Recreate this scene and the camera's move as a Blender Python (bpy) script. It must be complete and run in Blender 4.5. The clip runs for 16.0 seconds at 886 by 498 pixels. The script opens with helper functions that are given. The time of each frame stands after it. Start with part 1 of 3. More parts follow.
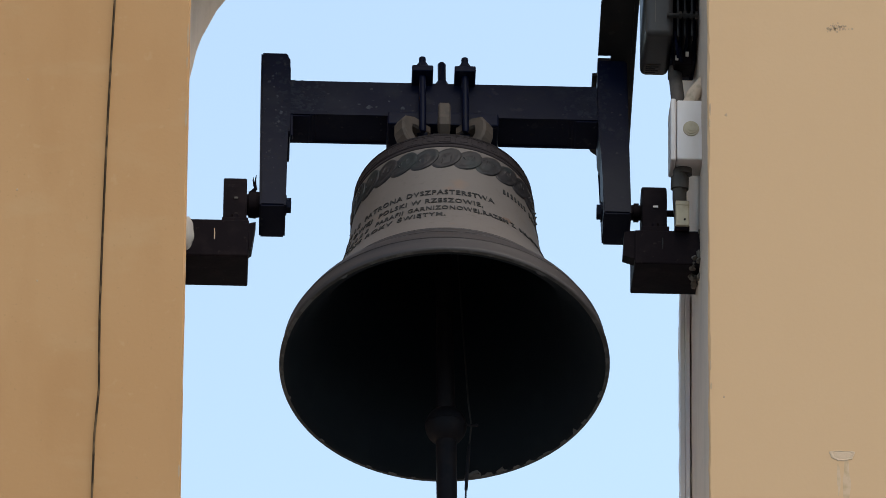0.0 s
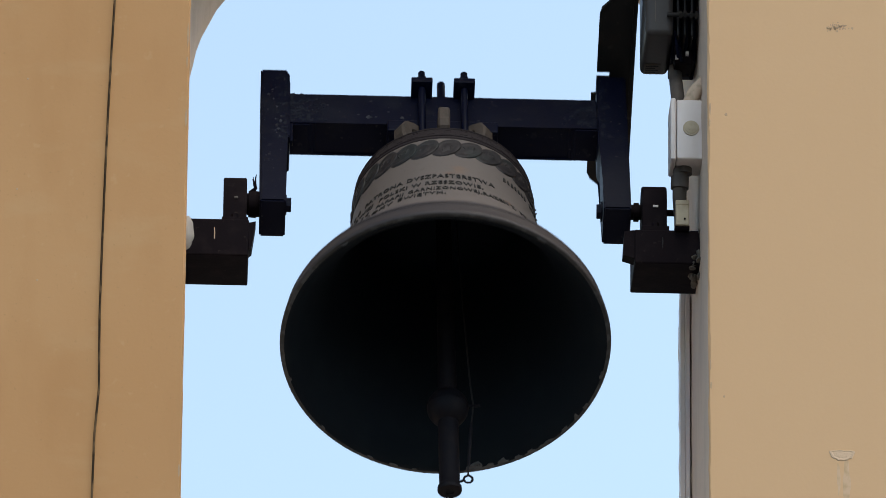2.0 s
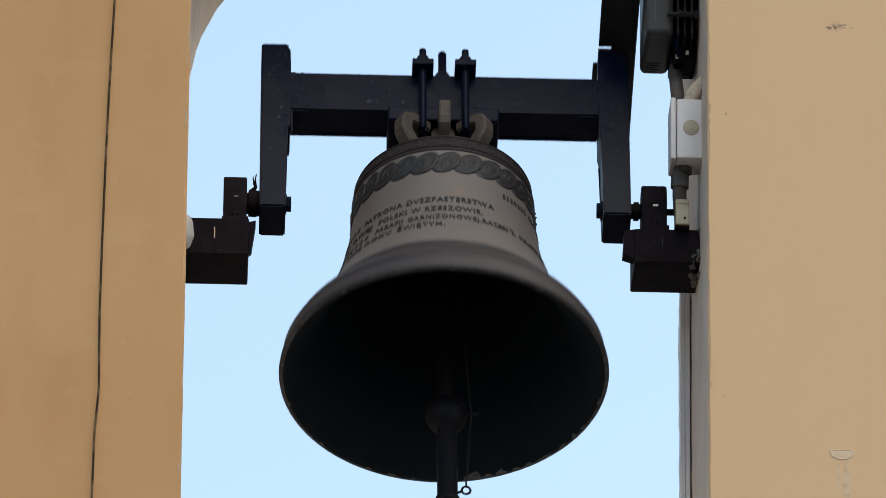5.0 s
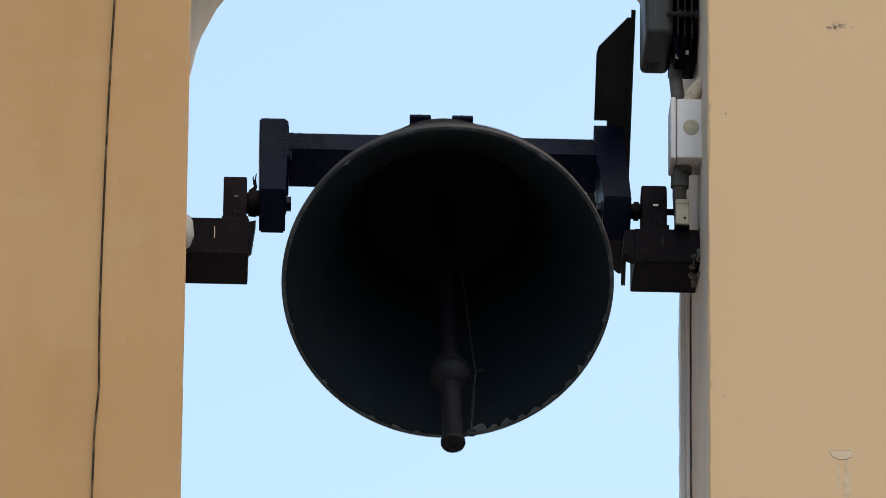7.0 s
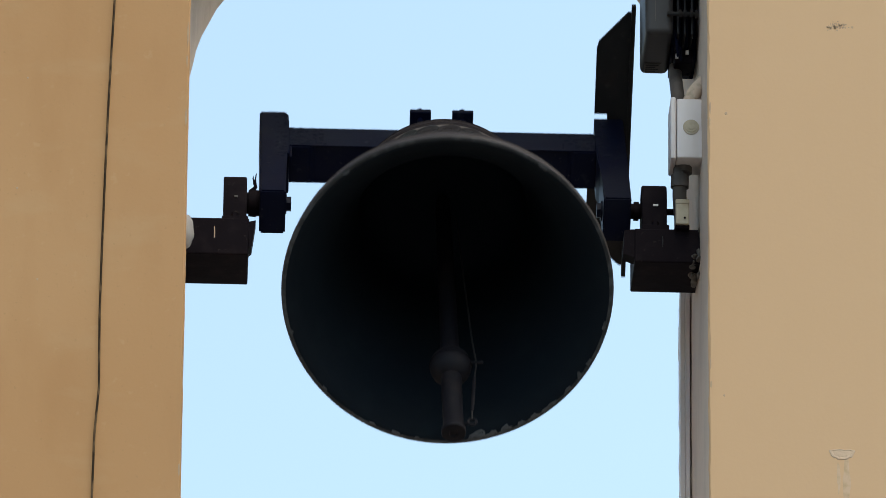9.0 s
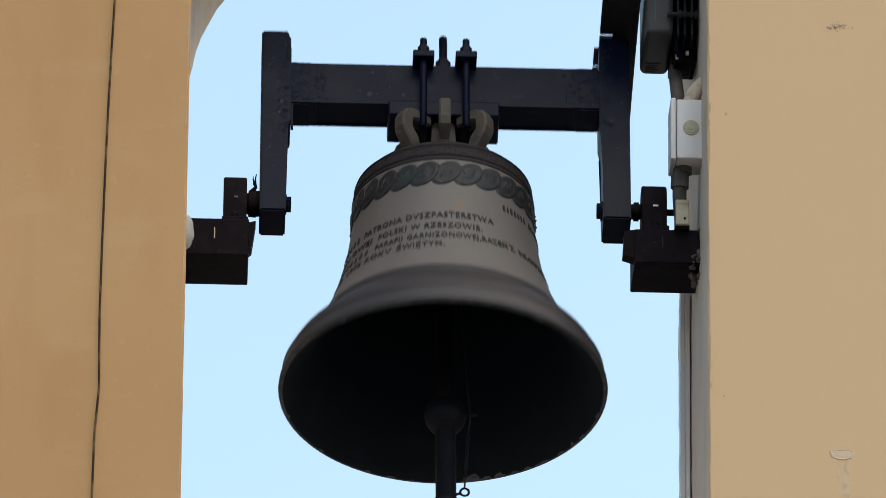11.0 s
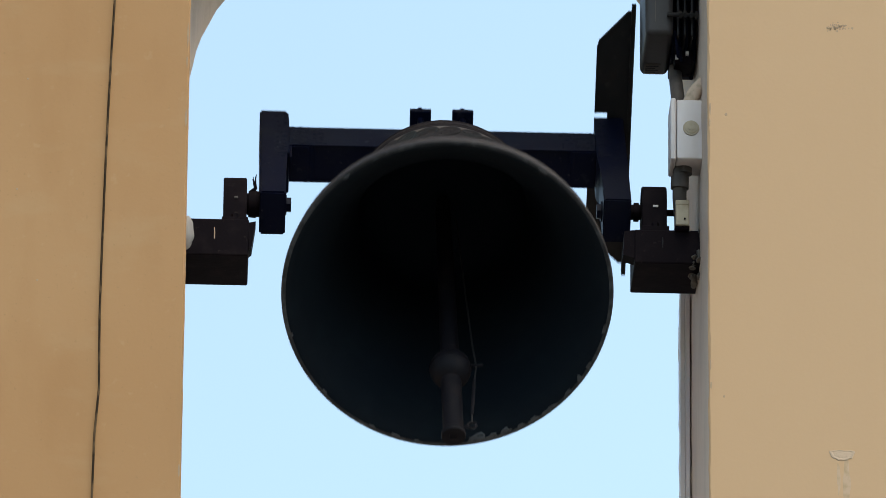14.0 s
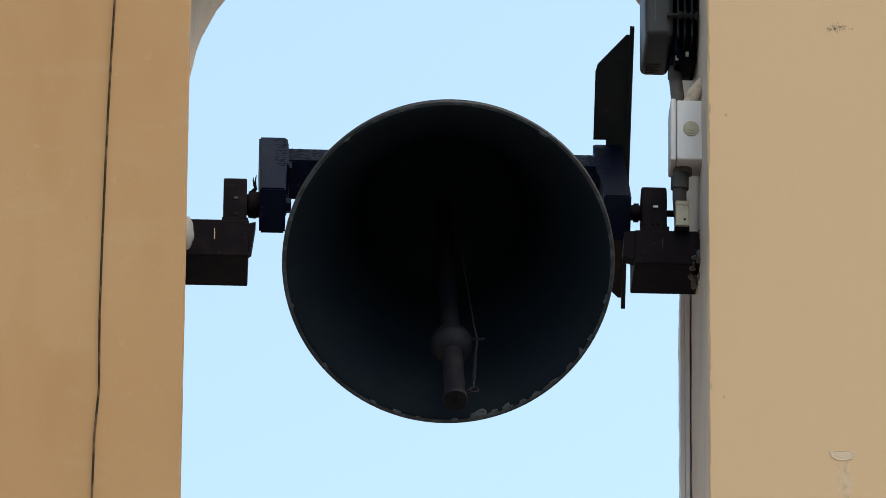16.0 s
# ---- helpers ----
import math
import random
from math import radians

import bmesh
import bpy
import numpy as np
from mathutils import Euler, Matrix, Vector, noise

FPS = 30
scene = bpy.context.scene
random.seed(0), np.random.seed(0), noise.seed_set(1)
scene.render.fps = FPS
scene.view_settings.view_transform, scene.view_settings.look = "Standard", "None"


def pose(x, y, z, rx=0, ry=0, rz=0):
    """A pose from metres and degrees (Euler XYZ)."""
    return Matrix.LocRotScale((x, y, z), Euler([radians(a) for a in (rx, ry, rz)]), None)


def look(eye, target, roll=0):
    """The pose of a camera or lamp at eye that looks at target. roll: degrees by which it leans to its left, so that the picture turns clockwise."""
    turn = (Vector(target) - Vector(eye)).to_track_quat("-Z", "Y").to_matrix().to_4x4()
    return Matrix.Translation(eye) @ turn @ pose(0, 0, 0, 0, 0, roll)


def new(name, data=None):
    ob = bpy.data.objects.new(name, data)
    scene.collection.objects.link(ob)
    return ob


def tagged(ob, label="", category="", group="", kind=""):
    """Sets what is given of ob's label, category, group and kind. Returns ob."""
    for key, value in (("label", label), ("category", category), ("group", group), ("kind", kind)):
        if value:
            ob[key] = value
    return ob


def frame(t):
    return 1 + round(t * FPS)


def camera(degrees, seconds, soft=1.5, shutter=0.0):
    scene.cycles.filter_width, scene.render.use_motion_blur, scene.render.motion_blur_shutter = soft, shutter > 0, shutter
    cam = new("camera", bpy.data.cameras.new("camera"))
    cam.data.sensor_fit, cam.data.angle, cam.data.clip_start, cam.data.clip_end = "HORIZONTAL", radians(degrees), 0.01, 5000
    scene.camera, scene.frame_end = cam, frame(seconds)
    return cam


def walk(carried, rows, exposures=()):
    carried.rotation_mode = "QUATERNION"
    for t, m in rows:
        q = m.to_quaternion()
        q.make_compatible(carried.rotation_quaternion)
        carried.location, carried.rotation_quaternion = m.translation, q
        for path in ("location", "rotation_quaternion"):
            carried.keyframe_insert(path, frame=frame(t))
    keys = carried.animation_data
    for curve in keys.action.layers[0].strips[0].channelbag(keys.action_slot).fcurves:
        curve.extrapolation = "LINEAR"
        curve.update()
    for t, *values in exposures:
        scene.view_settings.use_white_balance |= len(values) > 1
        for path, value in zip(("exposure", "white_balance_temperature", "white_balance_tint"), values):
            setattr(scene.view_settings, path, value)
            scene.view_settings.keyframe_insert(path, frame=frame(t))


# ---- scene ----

# One unit of the plan drawing, in metres, and the height of the axle over the street
U = 0.0015316
H = 10.978
AXLE = Vector((0, 0, H))
SHIFT = -0.0045

# ---- camera ----
EYE = Vector((-0.7202, -22.2975, 1.6))
AIM = Vector((-0.00228, 0.04202, 10.8775))
cam = camera(5.6814, 16.0, 0.85, 0.22)
DRIFT = ((0, 0), (1.0, 0.2), (1.75, 0.8), (2.5, 1.4), (4.0, 2.0), (6.5, 2.9), (9.0, 2.9), (11.5, 1.5), (12.5, 1.0), (15.0, 1.2), (15.6, 0.7), (16.0, 0))
walk(cam, [(t, look(EYE, AIM - Vector((0, 0, d * U)), 0.51)) for t, d in DRIFT], [(0, 1.01, 7150, 4), (4.0, 1.05, 7150, 3), (8.0, 1.08, 7100, 1), (16.0, 1.09, 7050, 0)])

# ---- light ----
world = bpy.data.worlds.new("sky")
scene.world = world
world.use_nodes = True
nt = world.node_tree
sky = nt.nodes.new("ShaderNodeTexSky")
sky.sky_type = "NISHITA"
sky.sun_disc = False
sky.sun_elevation = radians(52)
sky.sun_rotation = radians(85)
sky.air_density, sky.dust_density, sky.ozone_density = 1.0, 2.2, 1.0
nt.nodes["Background"].inputs[1].default_value = 0.15
nt.links.new(sky.outputs[0], nt.nodes["Background"].inputs[0])
sun = new("sun", bpy.data.lights.new("sun", "SUN"))
sun.data.energy, sun.data.angle, sun.data.color = 0.65, radians(30), (1.0, 0.93, 0.84)
sun.matrix_world = look((0, 0, 40), Vector((0, 0, 40)) + Vector((-0.10, 0.60, -0.79)))


# ---- materials ----
def material(name, base, rough=0.6, metal=0.0, spots=(), bump=0.0, bump_size=80.0, across=(), shine=0.5):
    """A principled surface. spots: rows of (noise scale, detail, low, high, colour, amount) laid over the base."""
    m = bpy.data.materials.new(name)
    m.use_nodes = True
    n, ln = m.node_tree.nodes, m.node_tree.links
    b = n["Principled BSDF"]
    b.inputs["Roughness"].default_value = rough
    b.inputs["Metallic"].default_value = metal
    b.inputs["Specular IOR Level"].default_value = shine
    co = n.new("ShaderNodeTexCoord")
    last = n.new("ShaderNodeRGB")
    last.outputs[0].default_value = (*base, 1)
    out = last.outputs[0]
    for scale, detail, low, high, colour, amount in spots:
        mp = n.new("ShaderNodeMapping")
        if isinstance(scale, tuple):
            mp.inputs["Scale"].default_value = scale
        else:
            mp.inputs["Scale"].default_value = (scale,) * 3
        no = n.new("ShaderNodeTexNoise")
        no.inputs["Scale"].default_value = 1.0
        no.inputs["Detail"].default_value = detail
        ra = n.new("ShaderNodeMapRange")
        ra.inputs["From Min"].default_value, ra.inputs["From Max"].default_value = low, high
        ra.inputs["To Max"].default_value = amount
        mx = n.new("ShaderNodeMix")
        mx.data_type = "RGBA"
        mx.inputs["B"].default_value = (*colour, 1)
        ln.new(co.outputs["Object"], mp.inputs["Vector"])
        ln.new(mp.outputs[0], no.inputs["Vector"])
        ln.new(no.outputs["Fac"], ra.inputs["Value"])
        ln.new(ra.outputs[0], mx.inputs["Factor"])
        ln.new(out, mx.inputs["A"])
        out = mx.outputs["Result"]
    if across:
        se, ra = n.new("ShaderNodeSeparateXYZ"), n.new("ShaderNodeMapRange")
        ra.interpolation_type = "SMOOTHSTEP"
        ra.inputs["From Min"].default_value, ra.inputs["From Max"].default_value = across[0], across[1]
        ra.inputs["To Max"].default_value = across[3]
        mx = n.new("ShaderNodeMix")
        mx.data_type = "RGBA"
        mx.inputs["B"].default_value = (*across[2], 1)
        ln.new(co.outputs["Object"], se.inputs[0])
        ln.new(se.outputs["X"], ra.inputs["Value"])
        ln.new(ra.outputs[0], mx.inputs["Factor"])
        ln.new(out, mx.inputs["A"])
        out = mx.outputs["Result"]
    ln.new(out, b.inputs["Base Color"])
    if bump:
        no = n.new("ShaderNodeTexNoise")
        no.inputs["Scale"].default_value, no.inputs["Detail"].default_value = bump_size, 6
        bp = n.new("ShaderNodeBump")
        bp.inputs["Strength"].default_value, bp.inputs["Distance"].default_value = 0.6, bump
        ln.new(co.outputs["Object"], no.inputs["Vector"])
        ln.new(no.outputs["Fac"], bp.inputs["Height"])
        ln.new(bp.outputs[0], b.inputs["Normal"])
    return m


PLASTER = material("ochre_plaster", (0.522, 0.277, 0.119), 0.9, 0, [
    (1.1, 4, 0.40, 0.68, (0.55, 0.305, 0.139), 0.9),
    ((7, 7, 2.2), 5, 0.50, 0.75, (0.455, 0.23, 0.092), 0.45),
    ((4, 4, 9), 6, 0.56, 0.72, (0.56, 0.34, 0.17), 0.4),
    (95, 3, 0.66, 0.76, (0.38, 0.22, 0.10), 0.35),
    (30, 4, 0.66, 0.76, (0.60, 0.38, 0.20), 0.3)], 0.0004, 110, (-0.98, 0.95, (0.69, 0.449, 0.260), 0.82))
SCRAPE = material("grey_scraped_plaster", (0.46, 0.31, 0.205), 0.95, 0, [(70, 5, 0.45, 0.62, (0.52, 0.36, 0.22), 0.8)], 0.0004, 120)
PALE = material("paler_lime_streak", (0.64, 0.44, 0.285), 0.92, 0, [(40, 5, 0.45, 0.65, (0.52, 0.35, 0.20), 0.9)])
REVEAL = material("grey_reveal_plaster", (0.66, 0.52, 0.415), 0.92, 0, [
    ((9, 9, 2.5), 5, 0.46, 0.74, (0.54, 0.42, 0.33), 0.7),
    (60, 4, 0.60, 0.75, (0.52, 0.43, 0.33), 0.5)], 0.0015, 120)
STAIN = material("rusty_stain", (0.125, 0.075, 0.052), 0.75, 0, [(45, 4, 0.42, 0.68, (0.075, 0.045, 0.034), 0.8)])
BARE = material("bare_mortar", (0.66, 0.47, 0.32), 0.95, 0, [(40, 5, 0.46, 0.7, (0.52, 0.39, 0.28), 0.8)], 0.002, 90)
WAIST = material("dusty_bronze", (0.132, 0.108, 0.096), 0.65, 0.15, [
    ((6, 6, 1.5), 5, 0.45, 0.72, (0.112, 0.088, 0.074), 0.7),
    (55, 4, 0.58, 0.74, (0.092, 0.071, 0.059), 0.5),
    (9, 3, 0.66, 0.76, (0.21, 0.11, 0.06), 0.5)], 0.0004, 220)
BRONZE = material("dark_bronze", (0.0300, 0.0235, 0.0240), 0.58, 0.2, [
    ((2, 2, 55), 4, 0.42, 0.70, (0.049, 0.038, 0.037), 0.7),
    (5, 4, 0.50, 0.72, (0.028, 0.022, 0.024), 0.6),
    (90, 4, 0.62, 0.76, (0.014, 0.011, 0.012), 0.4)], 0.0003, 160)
SHOULDER = material("blackened_bronze", (0.0205, 0.0140, 0.0150), 0.78, 0.05, [
    ((3, 3, 30), 4, 0.45, 0.70, (0.028, 0.020, 0.022), 0.7),
    (60, 4, 0.60, 0.74, (0.036, 0.027, 0.025), 0.5)], 0.0004, 160, (), 0.3)
LETTER = material("black_lettering", (0.012, 0.0105, 0.010), 0.8, 0.0, [(60, 3, 0.5, 0.7, (0.025, 0.021, 0.019), 0.6)])
RELIEF = material("blackened_bronze_relief", (0.0145, 0.0110, 0.0125), 0.6, 0.3, [
    (45, 4, 0.48, 0.70, (0.042, 0.034, 0.033), 0.7),
    (14, 4, 0.50, 0.66, (0.016, 0.021, 0.021), 0.8)], 0.0022, 75)
# Greenish bronze, its base taken near black to hold the shade of the hollow
INSIDE_SHADE = material("shaded_green_bronze", (0.0048, 0.0082, 0.0125), 0.7, 0.0, [
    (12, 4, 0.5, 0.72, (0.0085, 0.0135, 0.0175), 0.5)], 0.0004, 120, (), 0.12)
WORN = material("worn_bronze_lip", (0.036, 0.037, 0.039), 0.55, 0.3, [
    (34, 6, 0.50, 0.60, (0.10, 0.105, 0.11), 0.6),
    (7, 3, 0.52, 0.62, (0.018, 0.019, 0.020), 0.8)], 0.0004, 120)
CHIPPED = material("chipped_bronze", (0.085, 0.087, 0.092), 0.6, 0.3, [(60, 4, 0.45, 0.65, (0.04, 0.04, 0.043), 0.8)], 0.0006, 150)
CANON = material("weathered_bronze_loop", (0.076, 0.056, 0.045), 0.78, 0.05, [
    (25, 4, 0.48, 0.70, (0.042, 0.033, 0.028), 0.8),
    (70, 3, 0.60, 0.72, (0.10, 0.082, 0.067), 0.5)], 0.0008, 120)
STEEL = material("navy_black_paint", (0.0014, 0.0032, 0.0155), 0.5, 0.0, [
    (14, 5, 0.56, 0.72, (0.0045, 0.0062, 0.0150), 0.7),
    (75, 3, 0.67, 0.73, (0.050, 0.050, 0.055), 0.5),
    (26, 5, 0.63, 0.70, (0.028, 0.028, 0.036), 0.4),
    (7, 7, 0.55, 0.74, (0.013, 0.016, 0.028), 0.6),
    (35, 5, 0.64, 0.74, (0.014, 0.011, 0.012), 0.5),
    (3.2, 6, 0.53, 0.70, (0.011, 0.012, 0.020), 0.6)], 0.0005, 90, (), 0.12)
SPLASH = material("pale_weathered_spot", (0.046, 0.049, 0.062), 0.85, 0, [(70, 4, 0.42, 0.66, (0.016, 0.018, 0.030), 0.85)], 0.0003, 120, (), 0.2)
CHALK = material("chalky_paint", (0.0150, 0.0175, 0.0280), 0.8, 0, [(40, 5, 0.42, 0.66, (0.005, 0.007, 0.018), 0.9)], 0.0003, 120, (), 0.15)
RUSTY = material("rust_stained_steel", (0.0068, 0.0036, 0.0058), 0.75, 0.1, [
    (16, 5, 0.50, 0.70, (0.018, 0.0115, 0.0130), 0.8),
    (60, 4, 0.66, 0.76, (0.06, 0.045, 0.04), 0.4)], 0.0008, 90, (), 0.12)
IRON = material("clapper_iron", (0.0045, 0.0038, 0.0066), 0.65, 0.1, [
    (22, 4, 0.52, 0.70, (0.015, 0.010, 0.010), 0.6)], 0.0006, 90, (), 0.2)
HOUSING = material("grey_motor_enamel", (0.046, 0.0405, 0.0400), 0.5, 0.1, [
    (9, 5, 0.48, 0.72, (0.050, 0.044, 0.042), 0.6),
    (50, 4, 0.62, 0.74, (0.06, 0.058, 0.055), 0.6)], 0.0005, 70)
PLATE = material("dull_grey_steel", (0.0085, 0.0068, 0.0070), 0.65, 0.2, [
    (14, 5, 0.45, 0.72, (0.0175, 0.0140, 0.0130), 0.7),
    (9, 5, 0.56, 0.70, (0.030, 0.016, 0.010), 0.6),
    (45, 4, 0.62, 0.75, (0.045, 0.037, 0.033), 0.6)], 0.0004, 80)
PLASTIC = material("pale_grey_plastic", (0.76, 0.705, 0.69), 0.5, 0, [
    ((14, 14, 5), 5, 0.45, 0.75, (0.60, 0.54, 0.50), 0.55)], 0.0002, 60)
TRUNKING = material("off_white_trunking", (0.85, 0.80, 0.78), 0.55, 0, [
    ((12, 12, 1.5), 4, 0.45, 0.75, (0.66, 0.62, 0.61), 0.6)])
CONDUIT = material("grey_conduit", (0.105, 0.088, 0.078), 0.65, 0, [((22, 22, 7), 5, 0.42, 0.66, (0.050, 0.040, 0.034), 0.85)])
CREAM = material("yellowed_plastic", (0.47, 0.40, 0.285), 0.5, 0, [(25, 4, 0.5, 0.7, (0.33, 0.265, 0.17), 0.8)])
FOAM = material("dried_foam", (0.60, 0.47, 0.36), 0.95, 0, [(50, 4, 0.45, 0.7, (0.34, 0.28, 0.20), 0.8)], 0.002, 120)
RUBBLE = material("grey_mortar_rubble", (0.15, 0.13, 0.11), 0.95, 0, [(60, 5, 0.42, 0.66, (0.07, 0.06, 0.054), 0.9)], 0.002, 90)
CEMENT = material("white_cement_patch", (0.54, 0.475, 0.42), 0.95, 0, [(30, 5, 0.45, 0.7, (0.50, 0.43, 0.36), 0.8)], 0.002, 80)
WIRE = material("weathered_black_cable", (0.038, 0.024, 0.013), 0.8, 0, [
    ((30, 30, 20), 5, 0.45, 0.60, (0.20, 0.125, 0.065), 0.8)], 0, 80, (), 0.15)
GROUND = material("grey_paving", (0.090, 0.087, 0.084), 0.9, 0, [(0.6, 5, 0.4, 0.7, (0.066, 0.064, 0.062), 0.8)], 0.003, 20)


# ---- mesh tools ----
def part(name, bm, mat, parent=None, label="", smooth=False):
    me = bpy.data.meshes.new(name)
    bmesh.ops.recalc_face_normals(bm, faces=bm.faces)
    bm.to_mesh(me)
    bm.free()
    for m in (mat if isinstance(mat, (list, tuple)) else [mat]):
        me.materials.append(m)
    if smooth:
        for p in me.polygons:
            p.use_smooth = True
        me.set_sharp_from_angle(angle=radians(35))
    ob = new(name, me)
    ob.parent = parent
    if label:
        tagged(ob, label)
    return ob


def box(bm, x0, x1, y0, y1, z0, z1, bevel=0.0, seg=2):
    """A box between two corners, its edges rounded."""
    got = bmesh.ops.create_cube(bm, size=1.0)["verts"]
    for v in got:
        v.co = Vector(((x0 + x1) / 2 + v.co.x * (x1 - x0), (y0 + y1) / 2 + v.co.y * (y1 - y0), (z0 + z1) / 2 + v.co.z * (z1 - z0)))
    if bevel:
        edges = list({ed for v in got for ed in v.link_edges})
        bmesh.ops.bevel(bm, geom=edges, offset=bevel, segments=seg, affect="EDGES", profile=0.5)
    return bm


def tube(bm, points, radius, seg=12, caps=True):
    """A round bar through points; radius is one number or one for each point."""
    points = [Vector(p) for p in points]
    rr = radius if isinstance(radius, (list, tuple)) else [radius] * len(points)
    rings, side = [], None
    for i, p in enumerate(points):
        way = (points[min(i + 1, len(points) - 1)] - points[max(i - 1, 0)]).normalized()
        if side is None:
            side = way.orthogonal().normalized()
        side = (side - way * side.dot(way)).normalized()
        up = way.cross(side)
        rings.append([bm.verts.new(p + (side * math.cos(a) + up * math.sin(a)) * rr[i])
                      for a in (2 * math.pi * k / seg for k in range(seg))])
    for a, b in zip(rings, rings[1:]):
        for k in range(seg):
            bm.faces.new((a[k], a[(k + 1) % seg], b[(k + 1) % seg], b[k]))
    if caps:
        bm.faces.new(rings[0])
        bm.faces.new(rings[-1])
    return bm


def prism(bm, outline, axis, a, b):
    """An outline in the two other axes, drawn out along axis ('x', 'y' or 'z') from a to b."""
    i = "xyz".index(axis)
    rings = []
    for d in (a, b):
        ring = []
        for p in outline:
            co = list(p)
            co.insert(i, d)
            ring.append(bm.verts.new(co))
        rings.append(ring)
    n = len(outline)
    for k in range(n):
        bm.faces.new((rings[0][k], rings[0][(k + 1) % n], rings[1][(k + 1) % n], rings[1][k]))
    bm.faces.new(rings[0])
    bm.faces.new(rings[1][::-1])
    return bm


def lathe(bm, profile, seg=128, mats=None):
    """Turns rows of (radius, height) round the z axis."""
    rings = [[bm.verts.new((r * math.cos(2 * math.pi * k / seg), r * math.sin(2 * math.pi * k / seg), z)) for k in range(seg)]
             for r, z in profile]
    for i, (a, b) in enumerate(zip(rings, rings[1:])):
        for k in range(seg):
            fc = bm.faces.new((a[k], a[(k + 1) % seg], b[(k + 1) % seg], b[k]))
            if mats:
                fc.material_index = mats[i]
    return bm


def hexnut(bm, x, y, z0, z1, r, axis="z"):
    pts = [(r * math.cos(math.pi * k / 3), r * math.sin(math.pi * k / 3)) for k in range(6)]
    if axis == "z":
        return prism(bm, [(x + a, y + b) for a, b in pts], "z", z0, z1)
    return prism(bm, [(y + a, z0 + b) for a, b in pts], "x", x, z1)


# ---- setting ----
def build_ground():
    bm = bmesh.new()
    n, half = 24, 1500.0
    grid = [[bm.verts.new(((i / n * 2 - 1) ** 3 * half, (j / n * 2 - 1) ** 3 * half, 0)) for i in range(n + 1)] for j in range(n + 1)]
    for j in range(n):
        for i in range(n):
            bm.faces.new((grid[j][i], grid[j][i + 1], grid[j + 1][i + 1], grid[j + 1][i]))
    tagged(part("ground", bm, GROUND), "grey paved square under the belfry", "ground", kind="structure")


LEFT, RIGHT, FRONT, BACK = -0.6995, 0.6855, -0.45, 0.85
SPRING, SILL, RISE = 0.683, -2.2, 0.58


def build_belfry():
    """The bell gable: one thick plastered wall with a round-headed opening through it."""
    cx, rad = (LEFT + RIGHT) / 2, (RIGHT - LEFT) / 2
    inner = []
    nz = 110
    for k in range(nz + 1):
        inner.append((RIGHT, SILL + (SPRING - SILL) * k / nz))
    for k in range(1, 40):
        a = math.pi * k / 40
        inner.append((cx + rad * math.cos(a), SPRING + RISE * math.sin(a)))
    for k in range(nz + 1):
        inner.append((LEFT, SPRING + (SILL - SPRING) * k / nz))
    for k in range(1, 12):
        inner.append((LEFT + (RIGHT - LEFT) * k / 12, SILL))
    x0, x1, z0, z1 = -3.2, 3.2, -H, 2.6
    mid = (cx, -0.4)

    def outer(p):
        dx, dz = p[0] - mid[0], p[1] - mid[1]
        s = min(((x1 if dx > 0 else x0) - mid[0]) / dx if abs(dx) > 1e-9 else 1e9,
                ((z1 if dz > 0 else z0) - mid[1]) / dz if abs(dz) > 1e-9 else 1e9)
        return (mid[0] + dx * s, mid[1] + dz * s)

    for corner in ((x1, z0), (x1, z1), (x0, z1), (x0, z0)):
        best = min(range(len(inner)), key=lambda i: (outer(inner[i])[0] - corner[0]) ** 2 + (outer(inner[i])[1] - corner[1]) ** 2)
        inner[best] = (*inner[best][:2], corner)
    bm = bmesh.new()

    def ring(points, y):
        return [bm.verts.new((p[0], y, H + p[1])) for p in points]

    def shifted(y, grow, rough, seed):
        out = []
        for p in inner:
            nx, nz_ = p[0] - cx, (p[1] - SPRING if p[1] > SPRING else 0)
            ln = math.hypot(nx, nz_) or 1
            w = grow + rough * noise.noise((p[0] * 9 + seed, y, p[1] * 16)) + rough * 0.6 * noise.noise((p[0] * 9, seed, p[1] * 55))
            if p[1] <= SILL:
                out.append((p[0], p[1] - w))
            else:
                out.append((p[0] + nx / ln * w, p[1] + nz_ / ln * w))
        return out

    far = [p[2] if len(p) > 2 else outer(p) for p in inner]
    rings = [ring(far, FRONT), ring(shifted(FRONT, 0.25, 0, 0), FRONT), ring(shifted(FRONT, 0.005, 0.0026, 3), FRONT), ring(shifted(FRONT, 0, 0.0018, 7), FRONT + 0.007),
             ring(shifted(0, 0, 0.002, 5), 0.0), ring(shifted(0, 0, 0.002, 5), 0.45),
             ring(shifted(BACK, 0, 0.004, 9), BACK - 0.01), ring(shifted(BACK, 0.008, 0.004, 9), BACK), ring(far, BACK)]
    n = len(inner)
    for i, (a, b) in enumerate(zip(rings, rings[1:])):
        for k in range(n):
            fc = bm.faces.new((a[k], a[(k + 1) % n], b[(k + 1) % n], b[k]))
            fc.material_index = 1 if 2 < i < 6 else 0
    for k in range(n):
        bm.faces.new((rings[-1][k], rings[-1][(k + 1) % n], rings[0][(k + 1) % n], rings[0][k]))
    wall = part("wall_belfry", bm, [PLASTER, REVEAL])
    tagged(wall, "thick ochre plastered belfry wall with a round-headed opening", "wall", kind="structure")
    return wall


